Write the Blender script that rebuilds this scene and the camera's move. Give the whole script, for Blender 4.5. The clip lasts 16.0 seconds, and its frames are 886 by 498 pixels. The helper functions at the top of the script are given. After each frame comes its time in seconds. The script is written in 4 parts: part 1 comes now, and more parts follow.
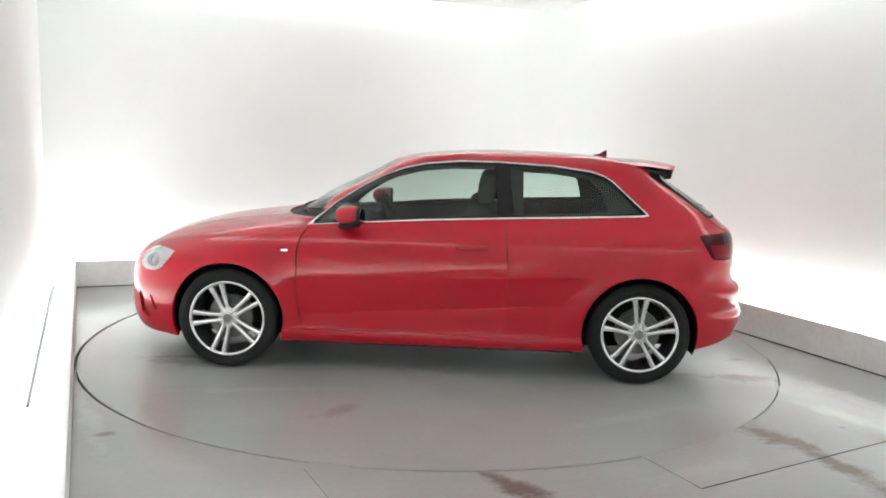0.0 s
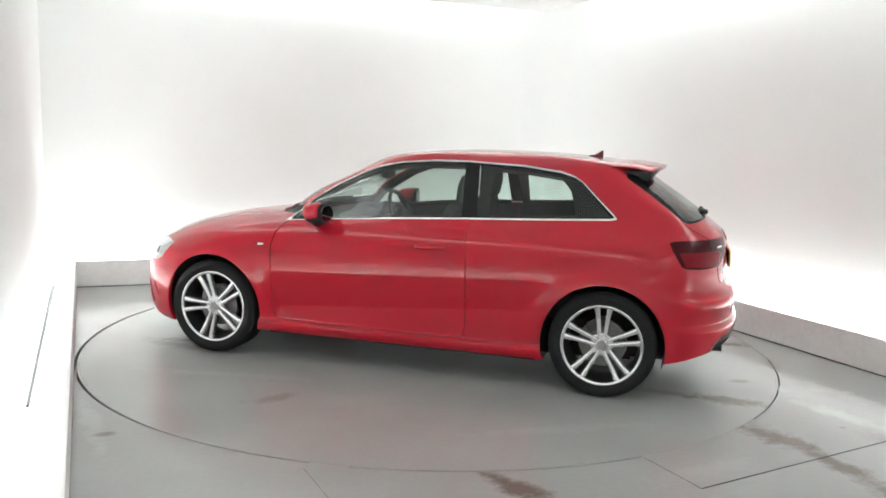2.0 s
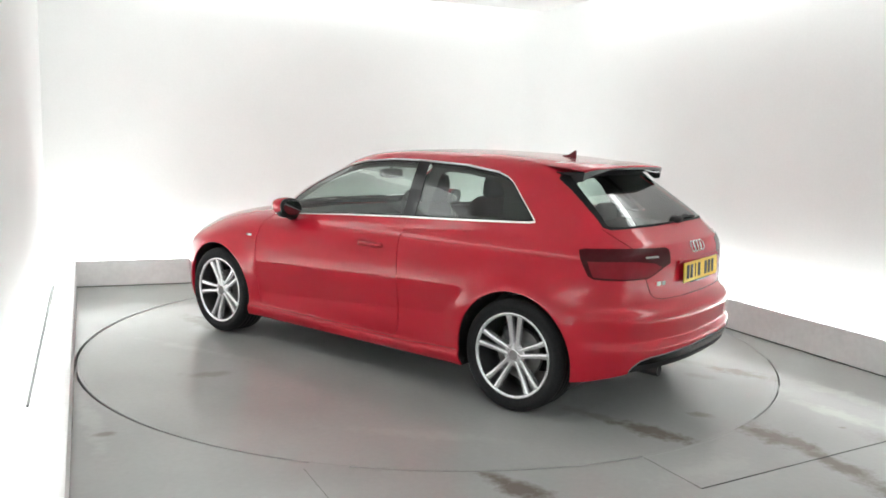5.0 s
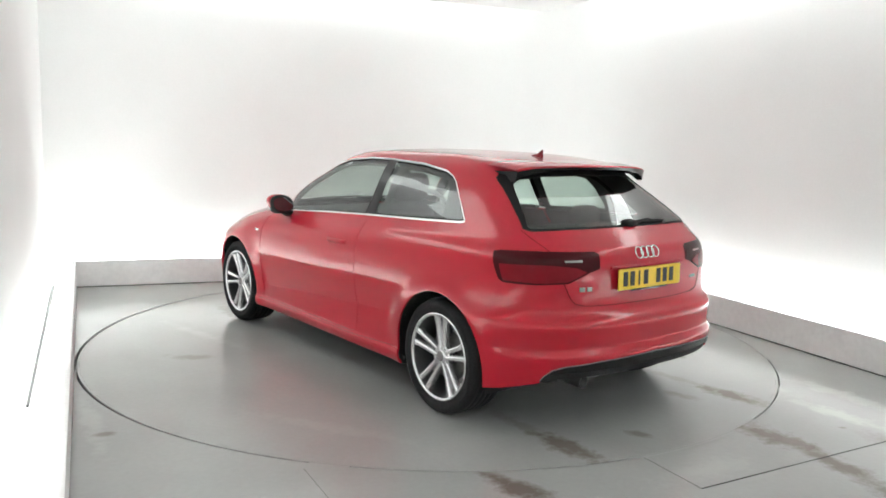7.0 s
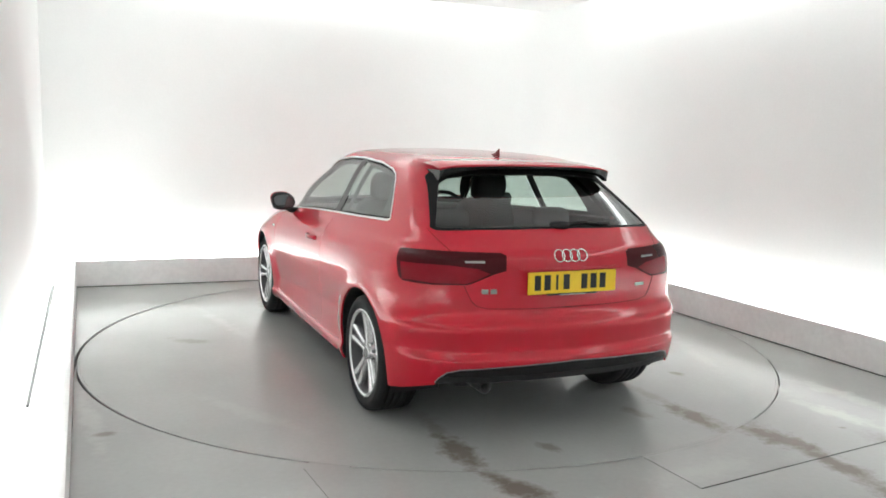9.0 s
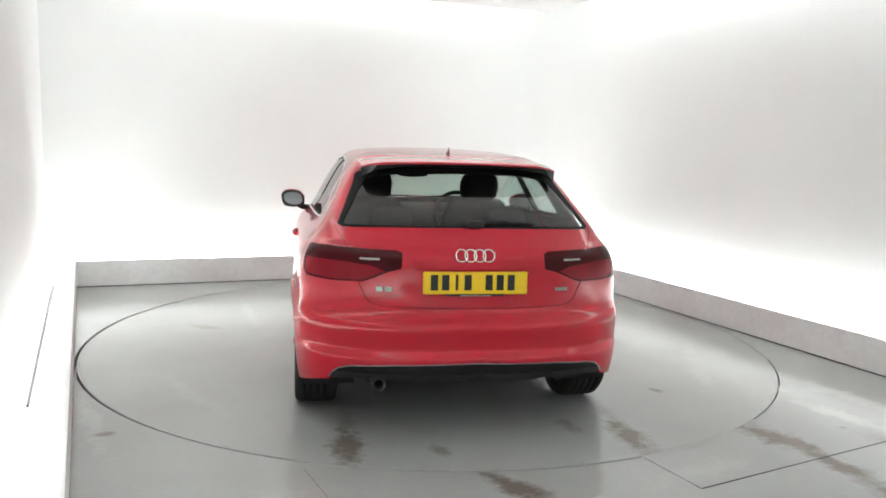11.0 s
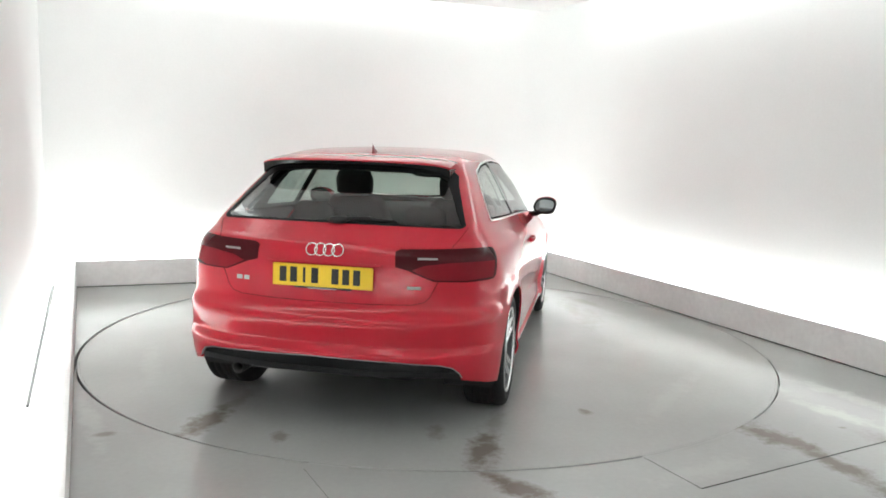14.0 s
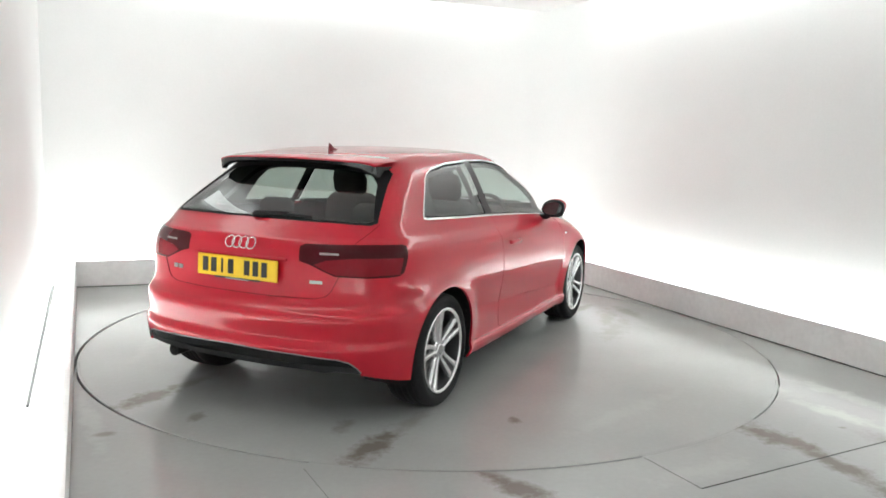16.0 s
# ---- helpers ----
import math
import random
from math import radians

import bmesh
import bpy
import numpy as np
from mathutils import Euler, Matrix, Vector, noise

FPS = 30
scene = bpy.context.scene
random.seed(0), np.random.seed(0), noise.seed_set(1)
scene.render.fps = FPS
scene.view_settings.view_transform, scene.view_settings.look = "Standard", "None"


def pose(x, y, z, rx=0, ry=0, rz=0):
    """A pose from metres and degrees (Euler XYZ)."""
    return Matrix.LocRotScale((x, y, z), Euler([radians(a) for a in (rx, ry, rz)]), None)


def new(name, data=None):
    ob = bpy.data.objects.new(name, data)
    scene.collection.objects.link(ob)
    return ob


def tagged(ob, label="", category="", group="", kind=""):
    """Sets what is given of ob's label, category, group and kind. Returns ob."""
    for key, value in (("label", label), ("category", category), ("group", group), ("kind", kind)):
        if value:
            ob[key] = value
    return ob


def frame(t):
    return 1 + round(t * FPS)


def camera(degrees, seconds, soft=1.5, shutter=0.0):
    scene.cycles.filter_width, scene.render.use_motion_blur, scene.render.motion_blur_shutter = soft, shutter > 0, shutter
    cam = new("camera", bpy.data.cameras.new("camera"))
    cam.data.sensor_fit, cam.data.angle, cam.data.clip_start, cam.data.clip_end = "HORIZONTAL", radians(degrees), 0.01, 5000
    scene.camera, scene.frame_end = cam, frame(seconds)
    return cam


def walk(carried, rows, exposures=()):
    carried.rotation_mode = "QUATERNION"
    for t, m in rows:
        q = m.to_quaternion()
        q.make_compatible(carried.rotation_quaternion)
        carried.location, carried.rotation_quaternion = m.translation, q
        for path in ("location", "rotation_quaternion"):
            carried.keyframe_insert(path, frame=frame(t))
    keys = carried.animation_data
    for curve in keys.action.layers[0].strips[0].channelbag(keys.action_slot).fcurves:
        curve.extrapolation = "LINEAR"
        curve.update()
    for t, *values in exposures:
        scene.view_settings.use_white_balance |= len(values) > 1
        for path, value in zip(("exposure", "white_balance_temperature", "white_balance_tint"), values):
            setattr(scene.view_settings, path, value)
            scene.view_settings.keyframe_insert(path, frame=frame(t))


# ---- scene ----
cam = camera(58.01, 16.0, soft=1.7)
EYE = Vector((0.0317, -5.8906, 1.5022))
PAN, TILT, ROLL = 0.41, 8.0, 1.79
CAM = pose(*EYE, 0, 0, -PAN) @ pose(0, 0, 0, 90 - TILT, 0, 0) @ pose(0, 0, 0, 0, 0, ROLL)
walk(cam, [(0.0, CAM), (16.0, CAM)], exposures=[(0.0, 0.0), (16.0, 0.0)])

# ---- light: cove tubes behind the kerb and above the ceiling panel ----
world = bpy.data.worlds.new("world")
scene.world = world
world.use_nodes = True
world.node_tree.nodes["Background"].inputs[0].default_value = (0.9, 0.95, 1.0, 1)
world.node_tree.nodes["Background"].inputs[1].default_value = 0.05
COVE_LOW, COVE_HIGH = 16.5, (2.8, 4.4, 3.5, 3.0)   # the high ones: back, right, front, left


# ---- materials ----
def material(name, colour, rough=0.5, metal=0.0, grain=0.0, scale=20.0, bump=0.0, coat=0.0, stain=0.0, stain_scale=1.5, emit=0.0,
             transmission=0.0, ior=1.45, spec=0.5):
    mat = bpy.data.materials.new(name)
    mat.use_nodes = True
    nt = mat.node_tree
    b = nt.nodes["Principled BSDF"]
    b.inputs["Base Color"].default_value = (*colour, 1)
    b.inputs["Roughness"].default_value = rough
    b.inputs["Metallic"].default_value = metal
    b.inputs["Coat Weight"].default_value = coat
    b.inputs["Coat Roughness"].default_value = 0.03
    b.inputs["Transmission Weight"].default_value = transmission
    b.inputs["IOR"].default_value = ior
    b.inputs["Specular IOR Level"].default_value = spec
    if emit:
        b.inputs["Emission Color"].default_value = (*colour, 1)
        b.inputs["Emission Strength"].default_value = emit
    if grain or stain or bump:
        tc = nt.nodes.new("ShaderNodeTexCoord")
        fine = nt.nodes.new("ShaderNodeTexNoise")
        fine.inputs["Scale"].default_value, fine.inputs["Detail"].default_value = scale, 6
        wide = nt.nodes.new("ShaderNodeTexNoise")
        wide.inputs["Scale"].default_value, wide.inputs["Detail"].default_value = stain_scale, 5
        for n in (fine, wide):
            nt.links.new(tc.outputs["Object"], n.inputs["Vector"])
        last = None
        for n, amount in ((fine, grain), (wide, stain)):
            if not amount:
                continue
            ramp = nt.nodes.new("ShaderNodeMapRange")
            ramp.inputs["From Min"].default_value, ramp.inputs["From Max"].default_value = 0.3, 0.7
            ramp.inputs["To Min"].default_value, ramp.inputs["To Max"].default_value = 1 - amount, 1 + amount
            nt.links.new(n.outputs["Fac"], ramp.inputs["Value"])
            mul = nt.nodes.new("ShaderNodeVectorMath")
            mul.operation = "SCALE"
            if last is None:
                mul.inputs[0].default_value = colour
            else:
                nt.links.new(last, mul.inputs[0])
            nt.links.new(ramp.outputs["Result"], mul.inputs["Scale"])
            last = mul.outputs["Vector"]
        if last is not None:
            nt.links.new(last, b.inputs["Base Color"])
        if bump:
            bp = nt.nodes.new("ShaderNodeBump")
            bp.inputs["Strength"].default_value, bp.inputs["Distance"].default_value = bump, 0.002
            nt.links.new(fine.outputs["Fac"], bp.inputs["Height"])
            nt.links.new(bp.outputs["Normal"], b.inputs["Normal"])
    return mat


WALL = material("white_wall_fabric", (0.915, 0.917, 0.912), 0.85, grain=0.012, scale=60, stain=0.02, stain_scale=0.8, bump=0.05)
CEIL = material("ceiling_board", (0.91, 0.91, 0.905), 0.8, grain=0.02, scale=40, stain=0.03)
KERB = material("kerb_white_laminate", (0.885, 0.885, 0.88), 0.45, grain=0.03, scale=24, stain=0.045, stain_scale=3)
TUBE_LOW = material("cove_tube_low", (0.96, 1.0, 0.985), 0.5, emit=COVE_LOW)
TUBE_HIGH = [material("cove_strip_high", (0.96, 1.0, 0.985), 0.5, emit=k) for k in COVE_HIGH]
FLOOR = material("grey_floor_paint", (0.372, 0.376, 0.368), 0.3, grain=0.02, scale=35, stain=0.07, stain_scale=1.1, bump=0.008)
PLATE_FLOOR = material("turntable_paint", (0.365, 0.368, 0.36), 0.3, grain=0.02, scale=35, stain=0.07, stain_scale=1.2, bump=0.008)
GAP = material("dark_gap", (0.02, 0.02, 0.02), 0.8)


def soil_and_sheen(mat, colour, patches, rough=0.55):
    """Stains, and sheen painted as pale colour, with ragged edges on a floor: centre x, y, turn in degrees, half
    length, half width, strength.
    """
    nt = mat.node_tree
    b = nt.nodes["Principled BSDF"]
    tc = nt.nodes.new("ShaderNodeTexCoord")
    rag = nt.nodes.new("ShaderNodeTexNoise")
    rag.inputs["Scale"].default_value, rag.inputs["Detail"].default_value, rag.inputs["Roughness"].default_value = 9.0, 7, 0.68
    nt.links.new(tc.outputs["Object"], rag.inputs["Vector"])
    total = None
    for x, y, turn, a, w, k in patches:
        mp = nt.nodes.new("ShaderNodeMapping")
        mp.vector_type = "TEXTURE"
        mp.inputs["Location"].default_value, mp.inputs["Rotation"].default_value, mp.inputs["Scale"].default_value = (x, y, 0), (0, 0, radians(turn)), (a, w, 1)
        ln = nt.nodes.new("ShaderNodeVectorMath")
        ln.operation = "LENGTH"
        add = nt.nodes.new("ShaderNodeMath")
        add.operation = "MULTIPLY_ADD"
        add.inputs[1].default_value, add.inputs[2].default_value = 3.4, -1.7
        sm = nt.nodes.new("ShaderNodeMath")
        sm.operation = "ADD"
        rg = nt.nodes.new("ShaderNodeMapRange")
        rg.inputs["From Min"].default_value, rg.inputs["From Max"].default_value = 1.25, 0.35
        rg.inputs["To Min"].default_value, rg.inputs["To Max"].default_value = 0.0, k
        nt.links.new(tc.outputs["Object"], mp.inputs["Vector"])
        nt.links.new(mp.outputs["Vector"], ln.inputs[0])
        nt.links.new(rag.outputs["Fac"], add.inputs[0])
        nt.links.new(ln.outputs["Value"], sm.inputs[0])
        nt.links.new(add.outputs[0], sm.inputs[1])
        nt.links.new(sm.outputs[0], rg.inputs["Value"])
        if total is None:
            total = rg.outputs["Result"]
        else:
            mx = nt.nodes.new("ShaderNodeMath")
            mx.operation = "MAXIMUM"
            nt.links.new(total, mx.inputs[0])
            nt.links.new(rg.outputs["Result"], mx.inputs[1])
            total = mx.outputs[0]
    old = b.inputs["Base Color"].links[0].from_socket
    mix = nt.nodes.new("ShaderNodeMix")
    mix.data_type = "RGBA"
    nt.links.new(total, mix.inputs["Factor"])
    nt.links.new(old, mix.inputs["A"])
    mix.inputs["B"].default_value = (*colour, 1)
    nt.links.new(mix.outputs["Result"], b.inputs["Base Color"])
    wet = nt.nodes.new("ShaderNodeTexNoise")
    wet.inputs["Scale"].default_value, wet.inputs["Detail"].default_value = 1.3, 2
    nt.links.new(tc.outputs["Object"], wet.inputs["Vector"])
    wr = nt.nodes.new("ShaderNodeMapRange")
    wr.inputs["From Min"].default_value, wr.inputs["From Max"].default_value = 0.2, 0.8
    wr.inputs["To Min"].default_value, wr.inputs["To Max"].default_value = 0.16, 0.25
    nt.links.new(wet.outputs["Fac"], wr.inputs["Value"])
    nt.links.new(wr.outputs["Result"], b.inputs["Roughness"])


# pale streaks: white sheen by the right kerb, painted into the floor colour
soil_and_sheen(FLOOR, (0.62, 0.62, 0.60), [(2.35, -1.50, -55, 0.30, 0.07, 0.45), (2.05, -0.75, -65, 0.45, 0.06, 0.25), (2.6, -1.2, -60, 0.4, 0.08, 0.35), (1.3, -2.35, 30, 0.3, 0.08, 0.15), (-1.75, -1.9, -60, 0.5, 0.05, 0.2)])
# fainter pale streaks over the disc
soil_and_sheen(PLATE_FLOOR, (0.58, 0.58, 0.56), [(0.9, 1.4, 10, 0.5, 0.05, 0.15), (-0.9, -1.7, -20, 0.6, 0.06, 0.12), (1.5, -1.2, 40, 0.5, 0.06, 0.12), (-1.2, 1.6, 30, 0.5, 0.06, 0.12)])
BROWN = (0.145, 0.11, 0.09)
soil_and_sheen(FLOOR, BROWN, [(1.83, -1.90, -56, 0.32, 0.10, 0.85), (1.99, -2.24, -66, 0.34, 0.07, 0.75), (2.07, -2.55, -75, 0.25, 0.07, 0.6), (0.42, -2.60, -45, 0.20, 0.08, 0.85), (0.62, -2.86, -40, 0.16, 0.07, 0.6), (-1.57, -2.11, 20, 0.06, 0.035, 0.5), (2.27, -1.72, 0, 0.03, 0.02, 0.6), (2.5, -2.0, -50, 0.3, 0.1, 0.3)])
soil_and_sheen(PLATE_FLOOR, BROWN, [(-2.08, 0.74, 0, 0.25, 0.08, 0.8), (-2.09, -0.71, 2, 0.25, 0.08, 0.8), (-2.18, 0.30, 20, 0.07, 0.04, 0.5), (-1.92, -0.45, 10, 0.10, 0.05, 0.4), (-1.38, -1.19, 30, 0.05, 0.03, 0.6), (-1.7, 0.72, 0, 0.25, 0.05, 0.3), (-1.7, -0.72, 0, 0.25, 0.05, 0.3),
                          (1.45, -0.98, 15, 0.35, 0.08, 0.4), (1.05, -1.15, 5, 0.40, 0.10, 0.28), (1.75, -1.1, 40, 0.22, 0.08, 0.3), (1.55, 0.92, -10, 0.3, 0.07, 0.3), (1.6, 0.8, 10, 0.2, 0.05, 0.4), (1.7, -0.7, -8, 0.2, 0.05, 0.4), (0.4, 1.7, 50, 0.15, 0.06, 0.3)])


# ---- mesh helpers ----
def part(name, bm, mat, parent=None, label="", smooth=False):
    me = bpy.data.meshes.new(name)
    bm.to_mesh(me)
    bm.free()
    me.materials.append(mat)
    if smooth:
        for p in me.polygons:
            p.use_smooth = True
    ob = new(name, me)
    if parent is not None:
        ob.parent = parent
    if label:
        ob["label"] = label
    return ob


def prism(outline, z0, z1, bevel=0.0):
    """An upright block over a convex outline of plan points."""
    bm = bmesh.new()
    low = [bm.verts.new((x, y, z0)) for x, y in outline]
    top = [bm.verts.new((x, y, z1)) for x, y in outline]
    n = len(outline)
    bm.faces.new(top)
    bm.faces.new(low[::-1])
    for i in range(n):
        bm.faces.new((low[i], low[(i + 1) % n], top[(i + 1) % n], top[i]))
    bmesh.ops.recalc_face_normals(bm, faces=bm.faces)
    if bevel:
        bmesh.ops.bevel(bm, geom=bm.edges[:], offset=bevel, segments=2, affect="EDGES")
    return bm


def box(cx, cy, cz, sx, sy, sz, bevel=0.0, segments=2):
    bm = bmesh.new()
    bmesh.ops.create_cube(bm, size=1, matrix=Matrix.Translation((cx, cy, cz)) @ Matrix.Diagonal((sx, sy, sz, 1)))
    if bevel:
        bmesh.ops.bevel(bm, geom=bm.edges[:], offset=bevel, segments=segments, affect="EDGES")
    return bm


def lathe(profile, steps=64, axis="y", closed=False):
    """Turn a profile of (radius, along) about an axis through the origin."""
    bm = bmesh.new()
    rings = []
    for k in range(steps):
        a = 2 * math.pi * k / steps
        ring = []
        for r, h in profile:
            c, s = r * math.cos(a), r * math.sin(a)
            ring.append(bm.verts.new({"y": (c, h, s), "z": (c, s, h), "x": (h, c, s)}[axis]))
        rings.append(ring)
    m = len(profile)
    for k in range(steps):
        a, b = rings[k], rings[(k + 1) % steps]
        for i in range(m if closed else m - 1):
            j = (i + 1) % m
            bm.faces.new((a[i], a[j], b[j], b[i]))
    bmesh.ops.remove_doubles(bm, verts=bm.verts, dist=1e-6)
    bmesh.ops.recalc_face_normals(bm, faces=bm.faces)
    return bm


# ---- the booth ----
# inner corners of the kerb, plan; the booth stands turned by about 23 degrees to the camera
A = Vector((-3.33, 1.47))            # back, on one side
B = Vector((1.21, 3.28))             # back, on the other side
LEFT_WAY = Vector((0.405, -0.914)).normalized()
RIGHT_WAY = Vector((0.418, -0.908)).normalized()
D0, C0 = A + LEFT_WAY * 9.2, B + RIGHT_WAY * 8.6


def grown(d):
    """The booth's plan, pushed outward by d."""
    pts = [A, B, C0, D0]
    out = []
    for i in range(4):
        p, q, r = pts[i - 1], pts[i], pts[(i + 1) % 4]
        n1 = Vector((-(q - p).y, (q - p).x)).normalized()
        n2 = Vector((-(r - q).y, (r - q).x)).normalized()
        k = d / (1 + n1.dot(n2))
        out.append(q + (n1 + n2) * k)
    return out


GAP_WALL, KERB_H, KERB_T, WALL_H, PANEL_Z = 0.25, 0.245, 0.03, 3.25, 2.85
in0, in1, in2, in3 = grown(0), grown(KERB_T), grown(GAP_WALL), grown(GAP_WALL + 0.12)
seam0 = grown(0.006)
SIDES = ("back", "right", "front", "left")
for i in range(4):
    j = (i + 1) % 4
    if i != 2:
        tagged(part("kerb_" + SIDES[i], prism([in0[i], in0[j], in1[j], in1[i]], 0.006, KERB_H, 0.003), KERB),
               "low off-white kerb board along the booth wall", "kerb", kind="structure")
        # shadow gap below the board: a set-back strip carries its shade as dark colour
        tagged(part("kerb_shadow_gap_" + SIDES[i], prism([seam0[i], seam0[j], in1[j], in1[i]], 0.0, 0.006), GAP),
               "dark strip painting the shadow gap under the kerb board", "joint", kind="structure")
    tagged(part("wall_" + SIDES[i], prism([in2[i], in2[j], in3[j], in3[i]], -0.1, WALL_H), WALL),
           "plain seamless white studio wall", "wall", kind="structure")
tagged(part("ceiling_slab", prism([tuple(v) for v in in3], WALL_H, WALL_H + 0.1), WALL), "white soffit over the booth", "ceiling", kind="structure")
pan = grown(-0.30)
tagged(part("ceiling", prism([tuple(v) for v in pan], PANEL_Z, PANEL_Z + 0.06), CEIL), "pale grey floating ceiling panel", "ceiling", kind="structure")
# the wall turns softly into the other one at one back corner
def corner_cove(radius):
    c = in2[1]
    da, db = (in2[0] - c).normalized(), (in2[2] - c).normalized()
    m = c + (da + db) * radius
    bm = bmesh.new()
    rows = []
    for k in range(17):
        a = k / 16 * math.pi / 2
        p = m - db * radius * math.cos(a) - da * radius * math.sin(a)
        rows.append((bm.verts.new((p.x, p.y, -0.09)), bm.verts.new((p.x, p.y, WALL_H - 0.005))))
    for (a, b), (d, e) in zip(rows[:-1], rows[1:]):
        bm.faces.new((a, d, e, b))
    bmesh.ops.recalc_face_normals(bm, faces=bm.faces)
    return bm


tagged(part("wall_corner", corner_cove(0.42), WALL, smooth=True), "softly curved white wall corner", "wall", kind="structure")
# cove tubes
m0, m1, h0, h1 = grown(0.09), grown(0.145), grown(-0.02), grown(0.225)
for i in range(4):
    j = (i + 1) % 4
    if i != 2:
        tagged(part("cove_light", prism([m0[i], m0[j], m1[j], m1[i]], 0.15, 0.20), TUBE_LOW),
               "glowing white cove tube behind the kerb", "light", "cove lights")
    tagged(part("cove_light", prism([h0[i].lerp(h0[j], 0.08), h0[i].lerp(h0[j], 0.92), h1[i].lerp(h1[j], 0.92), h1[i].lerp(h1[j], 0.08)], PANEL_Z + 0.13, PANEL_Z + 0.16), TUBE_HIGH[i]),
           "glowing white cove tube above the ceiling panel", "light", "cove lights")
# floor with a round well for the turntable
R = 2.447


def floor_mesh():
    bm = bmesh.new()
    n = 192
    outer = grown(GAP_WALL)
    inner = [bm.verts.new(((R + 0.003) * math.cos(2 * math.pi * k / n), (R + 0.003) * math.sin(2 * math.pi * k / n), 0)) for k in range(n)]
    well = [bm.verts.new((v.co.x, v.co.y, -0.06)) for v in inner]
    rim = []
    for k in range(n):
        a = 2 * math.pi * k / n
        d = Vector((math.cos(a), math.sin(a)))
        best = 1e9
        for i in range(4):
            p, q = outer[i], outer[(i + 1) % 4]
            nrm = Vector((-(q - p).y, (q - p).x)).normalized()
            if d.dot(nrm) > 1e-6:
                best = min(best, p.dot(nrm) / d.dot(nrm))
        rim.append(bm.verts.new((d.x * best, d.y * best, 0)))
    for k in range(n):
        j = (k + 1) % n
        bm.faces.new((inner[k], rim[k], rim[j], inner[j]))
        bm.faces.new((inner[j], well[j], well[k], inner[k]))
    bm.faces.new([w for w in well])
    bmesh.ops.recalc_face_normals(bm, faces=bm.faces)
    return bm


floor = tagged(part("floor", floor_mesh(), FLOOR), "grey painted booth floor with scuffs, stains and painted-in sheen", "floor", kind="structure")
turntable = tagged(new("turntable"), "round grey painted steel turntable flush with the floor", "turntable")
disc = part("disc", lathe([(0, 0.0), (R - 0.030, 0.0), (R - 0.030, -0.05), (0, -0.05)], 192, "z"), PLATE_FLOOR, turntable)
part("edge_ring", lathe([(R - 0.0295, -0.05), (R - 0.0295, 0.0), (R - 0.015, 0.0), (R - 0.012, -0.003), (R - 0.012, -0.05)], 192, "z"), PLATE_FLOOR, turntable, "painted steel edge ring of the turntable")


# floor-coloured strips added to close or narrow stretches of the ring gap
def gap_filler(a0, a1, inner=0.0115):
    bm = bmesh.new()
    rows = []
    for a in np.linspace(radians(a0), radians(a1), 24):
        c, q = math.cos(a), math.sin(a)
        rows.append([bm.verts.new((rr * c, rr * q, z)) for rr, z in ((R - inner, -0.02), (R - inner, 0.0), (R - inner / 3, 0.0012), (R + 0.004, 0.0012), (R + 0.008, 0.0004), (R + 0.002, -0.02))])
    for p, q in zip(rows[:-1], rows[1:]):
        for k in range(6):
            bm.faces.new((p[k], p[(k + 1) % 6], q[(k + 1) % 6], q[k]))
    bm.faces.new(rows[0][::-1])
    bm.faces.new(rows[-1])
    bmesh.ops.recalc_face_normals(bm, faces=bm.faces)
    return bm


for a0, a1, inner in ((-64.5, -42.0, 0.0115), (-102.5, -98.0, 0.0115), (-41.9, -8.1, 0.004), (-8.0, 20.0, 0.0115)):
    tagged(part("gap_filler", gap_filler(a0, a1, inner), FLOOR), "floor-coloured strip added to narrow the ring gap", "joint", kind="structure")


# joints in the floor, and an added dark rod drawing the line along one light trough
def line_block(p, q, w, z0, z1):
    p, q = Vector(p), Vector(q)
    n = Vector((-(q - p).y, (q - p).x)).normalized() * w / 2
    return prism([p + n, q + n, q - n, p - n], z0, z1)


for p, q, w in (((1.23, -2.55), (2.62, -1.79), 0.007), ((1.06, -2.22), (1.23, -2.55), 0.0015), ((-0.54, -2.46), (-0.36, -2.80), 0.001)):
    tagged(part("floor_joint", line_block(p, q, w, -0.01, 0.0012), GAP), "thin dark joint in the floor", "joint", kind="structure")
# rod added in place of the dark seam line beside the tube
trough_line_bm = bmesh.new()
way_n = Vector((-LEFT_WAY.y, LEFT_WAY.x)) * -1
c0, c1 = A + LEFT_WAY * -0.05 + way_n * 0.201, A + LEFT_WAY * 3.45 + way_n * 0.219
bmesh.ops.create_cone(trough_line_bm, cap_ends=True, segments=8, radius1=0.012, radius2=0.008, depth=(c1 - c0).length,
                      matrix=Matrix.Translation(((c0 + c1) / 2).to_3d() + Vector((0, 0, 0.008))) @ Vector((c1 - c0).to_3d()).to_track_quat("Z", "Y").to_matrix().to_4x4())
tagged(part("cable", trough_line_bm, GAP), "thin dark rod added to draw the seam line along the light trough", "cable")
